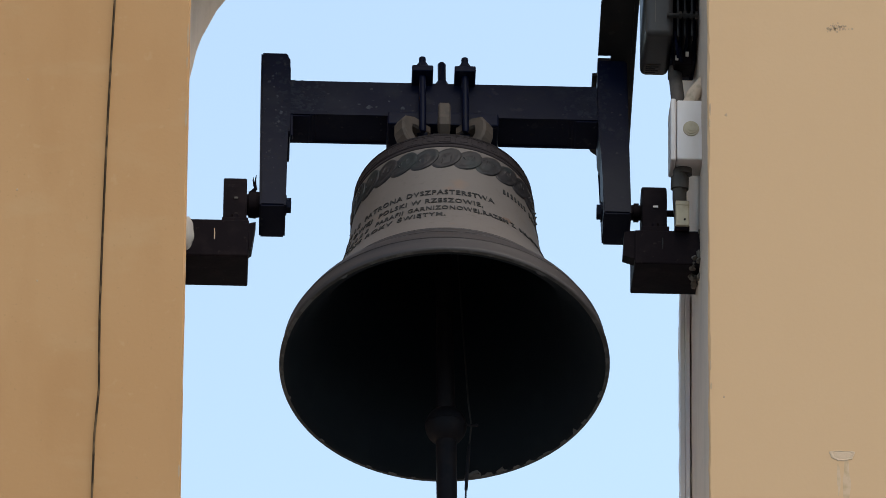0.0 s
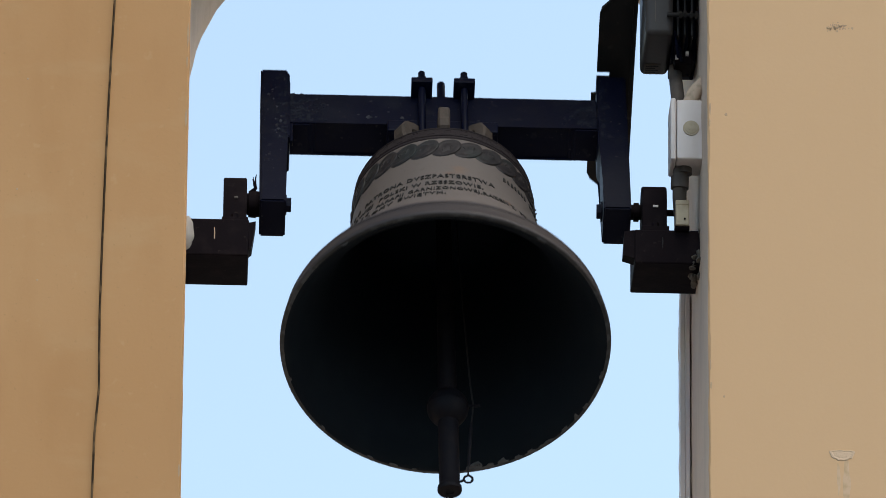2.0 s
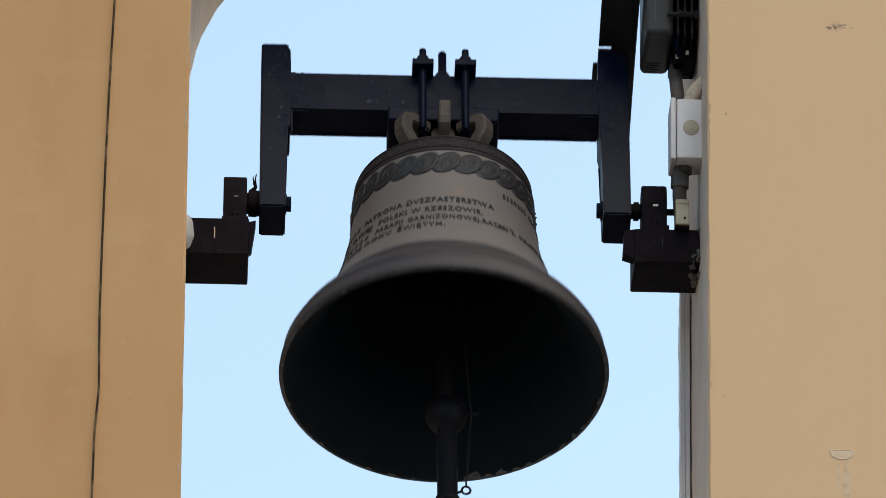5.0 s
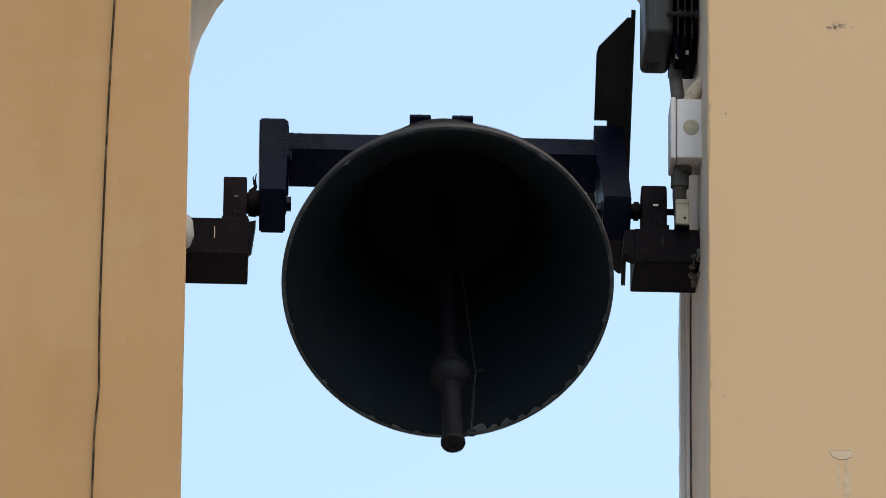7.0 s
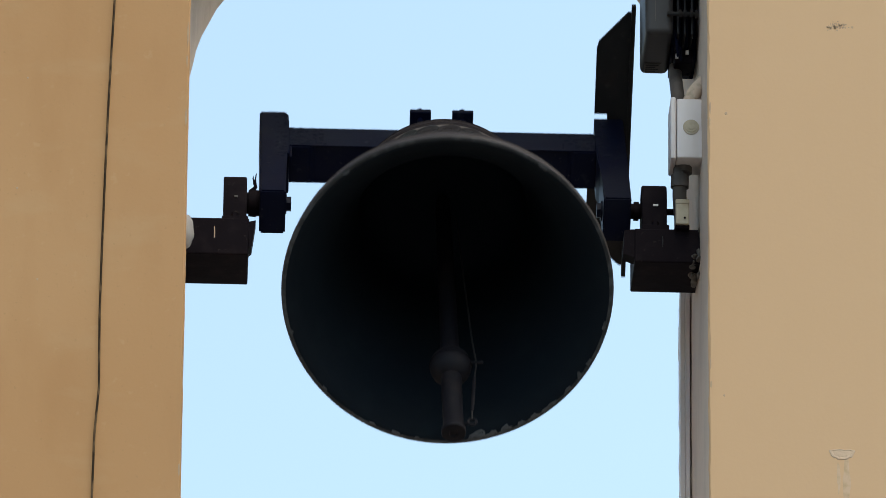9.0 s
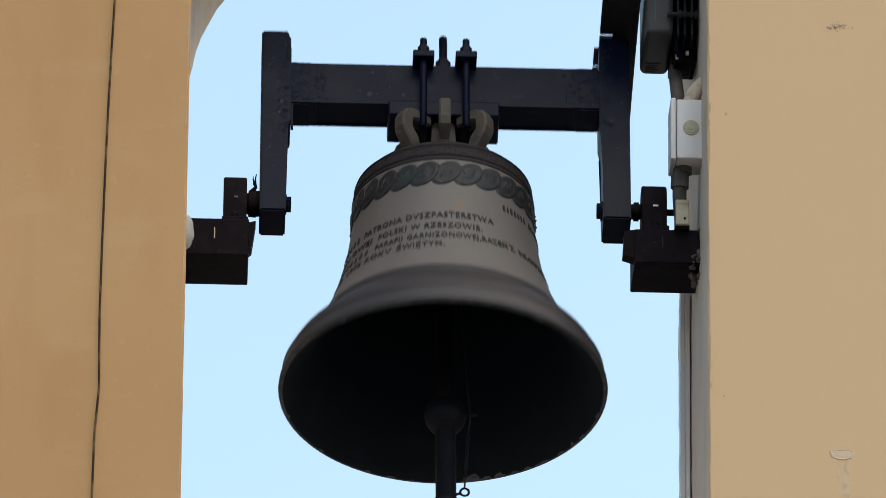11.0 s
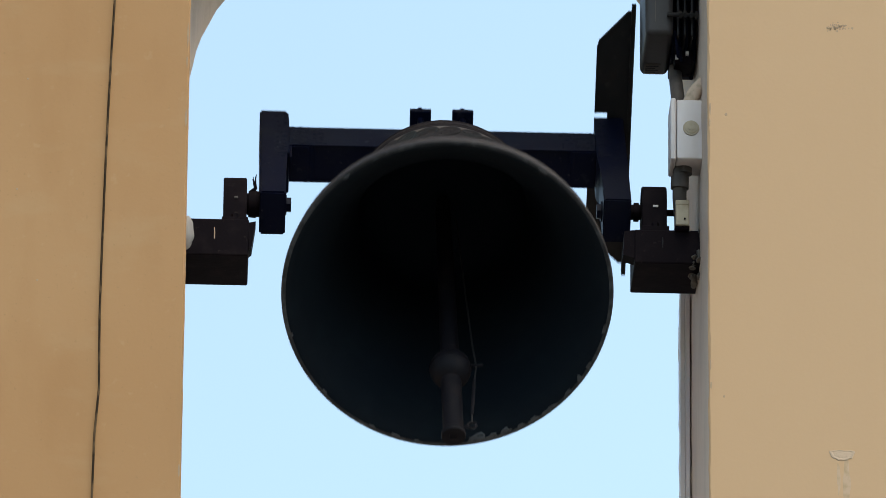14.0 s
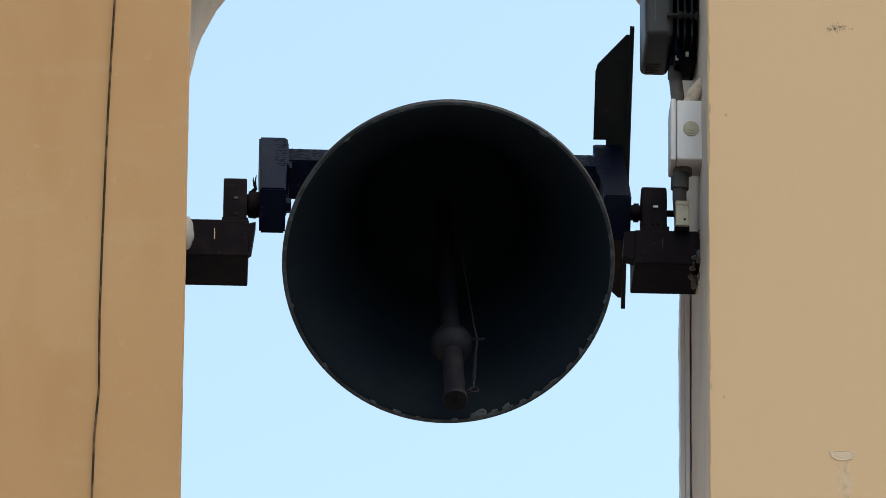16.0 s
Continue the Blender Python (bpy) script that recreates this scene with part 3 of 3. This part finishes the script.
def build_bell(thing):
    bm = bmesh.new()
    mats = []
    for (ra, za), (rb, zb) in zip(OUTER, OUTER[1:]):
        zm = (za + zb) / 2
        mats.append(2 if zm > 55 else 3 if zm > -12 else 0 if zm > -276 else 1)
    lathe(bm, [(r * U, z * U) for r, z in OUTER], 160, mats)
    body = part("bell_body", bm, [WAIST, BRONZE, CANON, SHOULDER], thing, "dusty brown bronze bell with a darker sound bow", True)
    # inner face: the dimness inside the bell sits in its colour
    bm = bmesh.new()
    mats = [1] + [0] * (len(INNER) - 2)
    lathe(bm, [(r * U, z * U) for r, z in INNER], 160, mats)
    part("bell_interior", bm, [INSIDE_SHADE, WORN], body, "greenish inner face with the hollow's shade in its colour", True)

    # bright chips knocked out of the inner edge of the lip
    def chip(deg, wide, deep, seed):
        bm = bmesh.new()
        n = 16
        rim, top = [], []
        for k in range(n):
            g = 2 * math.pi * k / n
            s = 1 + 0.7 * noise.noise((math.cos(g) * 1.9 + seed, math.sin(g) * 1.9, seed))
            v = max(-0.3, math.sin(g)) * s * deep
            d = radians(deg + wide * s * math.cos(g))
            for ring, lift, part_of in ((rim, 0.15, 1.0), (top, 0.8, 0.8)):
                r = 281.5 - v * part_of * 0.85
                z = float(np.interp(r, [p[0] for p in INNER[5::-1]], [p[1] for p in INNER[5::-1]]))
                ring.append(bm.verts.new(((r - lift * 0.6) * math.sin(d) * U, (r - lift * 0.6) * math.cos(d) * U, (z - lift) * U)))
        for k in range(n):
            bm.faces.new((rim[k], rim[(k + 1) % n], top[(k + 1) % n], top[k]))
        bm.faces.new(top)
        part("lip_chip", bm, CHIPPED, body, "bright chipped edge of the lip")
    for n_, (deg, wide, deep) in enumerate(((12.5, 4.0, 13), (18, 1.8, 9), (23, 2.6, 11), (29, 1.6, 7), (34, 2.4, 7), (41, 3.0, 6), (50, 2.2, 6), (57, 1.6, 9), (63, 1.3, 6),
                                           (4, 1.2, 5), (-9, 1.0, 5), (-17, 1.6, 5), (-26, 1.4, 4), (-48, 1.2, 5), (-73, 1.5, 5), (78, 1.6, 5), (146, 2.0, 5), (-140, 1.4, 4))):
        chip(deg, wide, deep, 3.7 * n_ + 1)

    # band of overlapping medallions
    n = 26
    for k in range(n):
        bm = bmesh.new()
        a0 = 360 / n * k
        rings = []
        for s, lift in ((1.0, 0.0), (0.94, 1.8), (0.82, 2.5), (0.70, 2.1), (0.56, 1.2), (0.40, 2.0), (0.18, 2.9)):
            ring = []
            for j in range(20):
                g = 2 * math.pi * j / 20
                u, v = math.cos(g) * s, math.sin(g) * s
                # each one lies over its neighbour, like a flat twisted cord
                rise = lift + (1.3 * u + 0.8 * noise.noise((k * 3.1 + u * 2.2, v * 2.2, s)) if s < 1.0 else 0.0)
                ring.append(bm.verts.new(wrapped(a0 + 8.9 * u + 3.8 * v, -39 + 26.5 * v, rise)))
            rings.append(ring)
        for p, q in zip(rings, rings[1:]):
            for j in range(20):
                bm.faces.new((p[j], p[(j + 1) % 20], q[(j + 1) % 20], q[j]))
        bm.faces.new(rings[-1])
        # a small worn figure on each
        for j in range(3):
            c = wrapped(a0 + (j - 1) * 2.4 + random.uniform(-0.7, 0.7), -39 + random.uniform(-7, 7), 1.7)
            d = Vector((0, 0, random.uniform(3, 7) * U))
            w = Vector((random.uniform(-3, 3) * U, 0, 0))
            tube(bm, [c - d - w, c + d * 0.2, c + d + w], [1.0 * U, 2.0 * U, 1.2 * U], 7)
        part("medallion", bm, RELIEF, body, smooth=True)
    # key frieze on the shoulder
    for k in range(34):
        bm = bmesh.new()
        a0 = 360 / 34 * k
        pts = [(-4.6, 6.5), (-4.6, 18), (3.2, 18.5), (3.2, 9), (-1.6, 8.5), (-1.6, 14)] if k % 2 else [(-4.6, 18.5), (-4.6, 7), (3.0, 6.5), (3.0, 17), (-0.8, 17), (-0.8, 11)]
        tube(bm, [wrapped(a0 + d, z, 0.05) for d, z in pts], random.uniform(0.75, 1.0) * U, 5)
        part("frieze_key", bm, SHOULDER, body)
    # mouldings
    for z, r, mat in ((27, 1.3, SHOULDER), (22.5, 0.8, SHOULDER), (4.2, 0.8, SHOULDER), (1, 1.2, SHOULDER), (-277, 1.3, BRONZE), (-294.5, 1.0, BRONZE), (-361.5, 0.6, BRONZE)):
        bm = bmesh.new()
        tube(bm, [wrapped(360 * k / 120, z, 0.4) for k in range(121)], r * U, 6, False)
        part("moulding", bm, mat, body, smooth=True)

    for words, d0, d1, z, cap in (("PATRONA DVSZPASTERSTWA", -54, 28.3, -144, 13.5), ("POLSKI W RZESZOWIE,", -41, 20.4, -170, 13.5),
                                  ("PARAFII", -41.5, -24.5, -195, 13.5), ("GARNIZONOWEJ,RAZEM Z", -21.8, 40, -195, 13.5),
                                  ("1975 ROKV", -61.5, -30, -219, 13.5), ("ŚWIĘTYM.", -26.9, -1.2, -219, 13.5),
                                  ("OWEJ", -64, -46, -170, 13.5), ("MŁODZIEŻĄ", 43.5, 77, -195.5, 12.5)):
        bm = bmesh.new()
        letters(bm, words, d0, d1, z, cap)
        part("inscription_line", bm, LETTER, body, "raised dark lettering reading " + words.lower())
    for d0, d1, z, cap, k in ((-86, -58, -144, 13, 6), (-88, -66, -170, 13, 5), (-86, -46, -195, 13, 9), (-86, -66, -219, 13, 4),
                              (78, 92, -222, 13, 3), (36, 58, -98, 13, 7), (61, 96, -98, 13, 10)):
        bars(body, d0, d1, z, cap, k)

    # a rusty blot beside the inscription
    bm = bmesh.new()
    rim = []
    for k in range(20):
        a = 2 * math.pi * k / 20
        s = 1 + 0.5 * noise.noise((math.cos(a) * 1.6, math.sin(a) * 1.6, 4.0))
        rim.append(bm.verts.new(wrapped(35.5 + 3.6 * s * math.cos(a), -180 + 7.5 * s * math.sin(a), 0.25)))
    mid = bm.verts.new(wrapped(35.5, -180, 0.5))
    for k in range(20):
        bm.faces.new((rim[k], rim[(k + 1) % 20], mid))
    part("rust_blot", bm, STAIN, body, "brown rusty blot")

    # crown: a post in the middle and loops round it
    bm = bmesh.new()
    out = [(-29, 64), (29, 64), (28, 80), (25, 100), (22, 120), (21, 145), (21, 172), (-21, 172), (-21, 145), (-22, 120), (-25, 100), (-28, 80)]
    prism(bm, [(x * U, z * U) for x, z in out], "y", -24 * U, 24 * U)
    bmesh.ops.bevel(bm, geom=bm.edges[:], offset=4 * U, segments=2, affect="EDGES")
    part("crown_post", bm, CANON, thing)
    # loops of square bar with chamfered corners: a leg, a knee and a hook under the packing block
    side = [(67, 60), (66, 76), (68, 94), (77, 111), (88, 125), (91, 132), (91, 150), (87, 159), (76, 164), (40, 164)]
    front = [(60, 60), (60, 92), (66, 104), (84, 116), (93, 121), (95, 126), (95, 154), (91, 161), (82, 164), (40, 164)]
    for turn in (38, 142, 218, 322, 90, 270):
        bm = bmesh.new()
        q = Matrix.Rotation(radians(turn), 3, "Z")
        slim = turn in (90, 270)
        path, half, deep = (front, 10.5, 11.0) if slim else (side, 14.5, 12.0)
        cut = 0.72
        rings = []
        for k, (r, z) in enumerate(path):
            a, b = path[max(k - 1, 0)], path[min(k + 1, len(path) - 1)]
            way = Vector((b[0] - a[0], 0, b[1] - a[1])).normalized()
            flat = Vector((-way.z, 0, way.x))
            thin = 0.80 if z < 110 else 1.0
            rings.append([bm.verts.new(q @ ((Vector((r, 0, z)) + flat * (u * deep * thin) + Vector((0, v * half * thin, 0))) * U))
                          for u, v in ((1, cut), (cut, 1), (-cut, 1), (-1, cut), (-1, -cut), (-cut, -1), (cut, -1), (1, -cut))])
        for a, b in zip(rings, rings[1:]):
            for k in range(8):
                bm.faces.new((a[k], a[(k + 1) % 8], b[(k + 1) % 8], b[k]))
        bm.faces.new(rings[0])
        bm.faces.new(rings[-1])
        part("crown_loop", bm, CANON, thing, "weathered bronze hanging loop with chamfered edges")


def build_yoke(thing):
    bm = bmesh.new()
    out = [(-279, 196), (-236, 196), (-228, 202), (228, 202), (236, 196), (279, 196), (279, 288), (236, 288), (228, 282), (-228, 282), (-236, 288), (-279, 288)]
    prism(bm, [(x * U, z * U) for x, z in out], "y", -36 * U, 36 * U)
    bmesh.ops.bevel(bm, geom=bm.edges[:], offset=3 * U, segments=2, affect="EDGES")
    part("beam", bm, STEEL, thing)
    for x0, x1, x2 in ((-328, -279, -282), (279, 332, 336)):
        bm = bmesh.new()
        if x0 < 0:
            out = [(-325, -41), (-279, -41), (-279, 148), (-274, 148), (-272, 156), (-272, 318), (-276, 334), (-277, 353), (-325, 353)]
        else:
            out = [(282, -43), (331, -43), (331, 352), (279, 352), (277, 300), (277, 150), (282, 132)]
        prism(bm, [(x * U, z * U) for x, z in out], "y", -41 * U, 41 * U)
        bmesh.ops.bevel(bm, geom=bm.edges[:], offset=3 * U, segments=2, affect="EDGES")
        arm = part("arm", bm, STEEL, thing)
        bm = bmesh.new()
        if x0 < 0:
            tube(bm, [(-283 * U, 0, 0), (-277 * U, 0, 0)], 18 * U, 20)
            hexnut(bm, -277 * U, 0, 0, -269 * U, 14 * U, "x")
        else:
            tube(bm, [(285 * U, 0, 0), (279 * U, 0, 0)], 18 * U, 20)
            hexnut(bm, 272 * U, 0, 0, 279 * U, 14 * U, "x")
        part("axle_bolt", bm, STEEL, arm)
    bm = bmesh.new()
    box(bm, -272 * U, -267.5 * U, -34 * U, -22 * U, 146 * U, 201 * U, 1 * U)
    box(bm, -278.5 * U, -272.5 * U, -32 * U, -24 * U, 150 * U, 156 * U, 1 * U)
    part("hanging_strip", bm, STEEL, thing)
    bm = bmesh.new()
    box(bm, -99 * U, 99 * U, -44 * U, 44 * U, 171 * U, 202.5 * U, 3 * U)
    part("packing_block", bm, STEEL, thing)
    for x in (-37, 39):
        bm = bmesh.new()
        box(bm, (x - 19) * U, (x + 19) * U, -74 * U, 74 * U, 279 * U, 293 * U, 2 * U)
        clamp = part("clamp_bar", bm, STEEL, thing)
        for y in (-56, 56):
            bm = bmesh.new()
            tube(bm, [(x * U, y * U, 138 * U), (x * U, y * U, 143 * U), (x * U, y * U, 328 * U)], [4 * U, 6.3 * U, 6.3 * U], 14)
            rod = part("tie_rod", bm, STEEL, thing, smooth=True)
            bm = bmesh.new()
            hexnut(bm, x * U, y * U, 293 * U, 297 * U, 12.5 * U)
            hexnut(bm, x * U, y * U, 297.5 * U, 311 * U, 10.5 * U)
            part("nut", bm, STEEL, rod)
        bm = bmesh.new()
        box(bm, (x - 9) * U, (x + 9) * U, -40 * U, 62 * U, 147 * U, 157 * U, 2 * U)
        part("crosspiece", bm, STEEL, clamp)
    bm = bmesh.new()
    tube(bm, [(0, 0, 285 * U), (0, 0, 372 * U), (0, 0, 375 * U)], [7.5 * U, 7.5 * U, 5.5 * U], 14)
    stud = part("centre_stud", bm, STEEL, thing, smooth=True)
    bm = bmesh.new()
    hexnut(bm, 0, 0, 303.5 * U, 320 * U, 13.5 * U)
    part("nut", bm, STEEL, stud)
    bm = bmesh.new()
    box(bm, -46 * U, 48 * U, -13 * U, 13 * U, 297 * U, 303 * U, 1.2 * U)
    part("link_plate", bm, STEEL, thing)

    # pale droppings and worn spots on the painted front faces
    def splash(x, z, r, seed, y, tall=1.0):
        bm = bmesh.new()
        n = 12
        rim = []
        for k in range(n):
            g = 2 * math.pi * k / n
            s = 1 + 0.8 * noise.noise((math.cos(g) * 1.8 + seed, math.sin(g) * 1.8, seed))
            rim.append(bm.verts.new(((x + r * s * math.cos(g)) * U, (y - 0.25) * U, (z + tall * r * s * math.sin(g)) * U)))
        mid = bm.verts.new((x * U, (y - 0.7) * U, z * U))
        for k in range(n):
            bm.faces.new((rim[k], rim[(k + 1) % n], mid))
        part("pale_spot", bm, SPLASH, thing, "pale weathered spot on the paint")
    spots = random.Random(7)
    for x, z, r in ((-310, 275, 2.6), (-296, 238, 2.4), (-289, 196, 3.4), (-293, 172, 3.0), (-304, 290, 2.0), (-298, 297, 1.6), (-288, 210, 1.8), (-302, 262, 1.7), (-290, 150, 2.0)):
        splash(x, z, r, x * 0.37, -41, 1.3)
    for k in range(16):
        splash(spots.uniform(-320, -282), spots.uniform(60, 330), spots.uniform(0.7, 1.5), k * 1.9, -41, 1.4)
    for x, z, r in ((-128, 267, 2.8), (-131, 221, 6.0), (-119, 220, 2.5), (-72, 219, 4.2), (-150, 226, 2.4), (-96, 236, 2.0), (64, 214, 2.8), (-205, 252, 2.2)):
        splash(x, z, r, x * 0.21, -36, 0.9)
    for k in range(14):
        splash(spots.uniform(-265, 20), spots.uniform(206, 280), spots.uniform(0.6, 1.5), k * 2.3, -36)

    # chalky weathering where the beam meets the arms, in flakes too small to count
    for x0, x1, z0, z1, y, count in ((-271, -206, 206, 284, -36, 130), (-296, -279, 130, 345, -41, 60),
                                           (215, 272, 206, 284, -36, 80), (284, 300, 150, 330, -41, 40)):
        bm = bmesh.new()
        for k in range(count):
            u = spots.random() ** 1.8
            x = x0 + (x1 - x0) * (u if x0 in (-271, 284) else 1 - u)
            z, r = spots.uniform(z0, z1), spots.uniform(1.2, 5.5)
            rim = [bm.verts.new(((x + r * spots.uniform(0.5, 1.3) * math.cos(g)) * U, (y - 0.28) * U, (z + r * spots.uniform(0.5, 1.3) * math.sin(g)) * U))
                   for g in (2 * math.pi * j / 7 for j in range(7))]
            mid = bm.verts.new((x * U, (y - 0.3 - 0.004 * k) * U, z * U))
            for j in range(7):
                bm.faces.new((rim[j], rim[(j + 1) % 7], mid))
        tagged(part("weathering", bm, CHALK, thing, "chalky worn paint"), kind="stuff")

    # drive plate on the arm beside the motor: a bent plate with tapered ends and a fin along its edge
    def drop(c):
        return 360.4 + c * c / 9500.0
    def slab(rows, name, label=""):
        """A bent strip of plate from rows of (forward, left edge)."""
        bm = bmesh.new()
        grid = [[bm.verts.new((x * U, -c * U, (drop(c) + dz) * U)) for x, dz in ((left, 0), (339, 0), (339, -7), (left, -7))] for c, left in rows]
        for a, b in zip(grid, grid[1:]):
            for j in range(4):
                bm.faces.new((a[j], a[(j + 1) % 4], b[(j + 1) % 4], b[j]))
        bm.faces.new(grid[0])
        bm.faces.new(grid[-1])
        return part(name, bm, PLATE, thing, label)

    slab([(c, 271 if c < 0 else 279) for c in (-46, -20, -0.5, 0.5, 18, 37)], "seat_plate")
    for s in (-1, 1):
        rows = []
        gap = (37, 49) if s > 0 else (46, 58)
        for k in range(15):
            tip, bend = (242, 183) if s > 0 else (246, 187)
            c = gap[1] + (tip - gap[1]) * k / 14
            left = 279 if s > 0 else 271
            rows.append((s * c, left if c < bend else left + (333 - left) * (c - bend) / (tip - bend)))
        wing = slab(rows, "drive_plate", "dull grey bent steel plate")
        slab([(s * gap[0], 302), (s * gap[1], 302)], "plate_bridge")
        for c, x in ((sum(gap) / 2, 316),):
            bm = bmesh.new()
            box(bm, 302 * U, 318 * U, -s * c * U - 2 * U, -s * c * U + 2 * U, (drop(c) - 4) * U, (drop(c) - 1) * U)
            part("slot_rail", bm, RUSTY, wing)
            bm = bmesh.new()
            hexnut(bm, x * U, -s * c * U, (drop(c) + 0.2) * U, (drop(c) + 9) * U, 10 * U)
            part("bolt", bm, PLATE, wing)
    bm = bmesh.new()
    cs = [-262 + 522 * k / 28 for k in range(29)]
    out = [(-c * U, (366 - c * c / 6200 + 12 * (1 - (c / 264) ** 4)) * U) for c in cs] + [(-c * U, (352 - c * c / 6200) * U) for c in cs[::-1]]
    prism(bm, out, "x", 338.5 * U, 346 * U)
    part("drive_fin", bm, PLATE, thing, "thin steel fin along the plate's edge")


CLAPPER_TOP = 30


def build_clapper(thing):
    """Built round its own hinge at the origin, hanging down."""
    bm = bmesh.new()
    prof = [(0, 8), (9, 6), (12, 0), (14, -40), (15, -250), (16.5, -400), (17.5, -424)]
    prof += [(36.5 * math.sin(a), -461 + 36.5 * math.cos(a)) for a in (0.5 + (2.62 - 0.5) * k / 16 for k in range(17))]
    prof += [(18.3, -496), (18.2, -560), (18, -626), (19.5, -629), (21, -631), (21.5, -637), (20.5, -640), (8, -641), (7, -639), (0, -639)]
    lathe(bm, [(r * U, z * U) for r, z in prof], 32)
    clapper = part("clapper", bm, IRON, thing, "dark iron clapper with a ball and long tail", True)
    bm = bmesh.new()
    tube(bm, [(37.0 * math.cos(a) * U, 37.0 * math.sin(a) * U, -459 * U) for a in (2 * math.pi * k / 40 for k in range(41))], 0.7 * U, 5, False)
    part("ball_seam", bm, IRON, clapper, smooth=True)
    bm = bmesh.new()
    tube(bm, [(22 * U, -10 * U, -60 * U), (30 * U, -14 * U, -250 * U), (39 * U, -16 * U, -420 * U), (43.5 * U, -14 * U, -464 * U), (42 * U, -14 * U, -485 * U), (39 * U, -12 * U, -508 * U)], 1.5 * U, 6)
    tube(bm, [(33 * U, -10 * U, -588 * U), (32 * U, -9 * U, -612 * U)], 1.6 * U, 6)
    part("safety_wire", bm, PLATE, clapper, "thin steel safety wire", smooth=True)
    bm = bmesh.new()
    tube(bm, [(39.5 * U, -12 * U, -502 * U), (38.5 * U, -12 * U, -516 * U), (36 * U, -11 * U, -550 * U), (33 * U, -10 * U, -592 * U)], [2.2 * U, 3.0 * U, 3.2 * U, 2.8 * U], 8)
    part("wire_sleeve", bm, IRON, clapper, "black sleeve over the wire", smooth=True)
    bm = bmesh.new()
    tube(bm, [((32 + 7.5 * math.cos(a)) * U, -9 * U, (-620 + 7.5 * math.sin(a)) * U) for a in (2 * math.pi * k / 18 for k in range(19))], 2.1 * U, 6, False)
    tube(bm, [(16 * U, -6 * U, -624 * U), (25 * U, -9 * U, -622 * U)], 2.4 * U, 6)
    part("wire_ring", bm, IRON, clapper, smooth=True)
    bm = bmesh.new()
    tube(bm, [(33 * U, -12 * U, -463 * U), (37 * U, -14 * U, -466 * U), (47 * U, -14.5 * U, -467 * U), (54 * U, -15 * U, -466 * U), (56 * U, -15 * U, -466 * U)], [2.5 * U, 2.2 * U, 2.8 * U, 3.0 * U, 1.8 * U], 8)
    part("wire_clip", bm, IRON, clapper, smooth=True)
    return clapper


build_ground()
belfry = build_belfry()
build_wall_damage(belfry)
build_cable()
build_brackets()
build_motor()
build_electrics()
bell = tagged(new("church_bell"), "dusty bronze church bell swinging under a navy black steel headstock", "bell")
bell.location = AXLE + Vector((SHIFT, 0, 0))
build_yoke(bell)
build_bell(bell)
clapper = build_clapper(bell)


# ---- motion ----
KNOTS = (0, 1.5, 3, 5, 8, 12, 16)
REACH = (25.355, 36.176, 43.827, 46.747, 53.18, 56.605, 56.025)
LEAD = (0, -0.0089, -0.0135, 0.1172, 0.1224, 0.0895, 0)
NUDGES = ((0.0, -0.4), (0.5, 0.5), (1.2, 2.0), (1.5, -0.8), (2.0, 0.3), (2.7, -1.6), (3.0, 1.7), (3.5, -0.5), (4.0, 0.4), (7.0, 0.7), (7.5, 1.7), (8.0, -0.2),
          (8.5, -1.9), (11.3, 1.4), (11.5, -0.5), (12.0, 1.2), (12.5, -0.2), (13.0, -1.0), (14.0, 0.2), (14.5, 0.6), (15.0, 0.6), (15.5, 0.7))


def swing(t):
    """Degrees by which the mouth of the bell has swung out towards the street."""
    th = 2 * math.pi * (t + 0.8345) / 1.7673 + float(np.interp(t, KNOTS, LEAD))
    out = -float(np.interp(t, KNOTS, REACH)) * (math.cos(th) - 0.0136 * math.cos(3 * th)) - 1.04
    return out + sum(a * math.exp(-((t - c) / 0.13) ** 2) for c, a in NUDGES)


BOUNCES = ((0.0, 2.5), (3.5, -3.0), (4.0, 7.0), (7.0, 4.0), (7.5, 4.0), (8.5, -7.0), (12.0, -8.5), (12.5, 1.5), (15.5, 3.0))


def motions():
    rows, inside = [], []
    for k in range(161):
        t = k / 10
        f = swing(t)
        rows.append((t, pose(SHIFT, 0, H, -f, 0, 0)))
        behind = f - float(np.interp(t, (0, 2, 6), (0, 1, 9)))
        lean = 19.0 * math.tanh(behind / 25) if behind > 0 else 26.0 * math.tanh(behind / 28)
        lean += sum(a * math.exp(-((t - c) / 0.15) ** 2) for c, a in BOUNCES)
        inside.append((t, pose(0, 0, CLAPPER_TOP * U, lean, -1.25 * math.tanh(f / 25), 0)))
    walk(bell, rows)
    walk(clapper, inside)


motions()
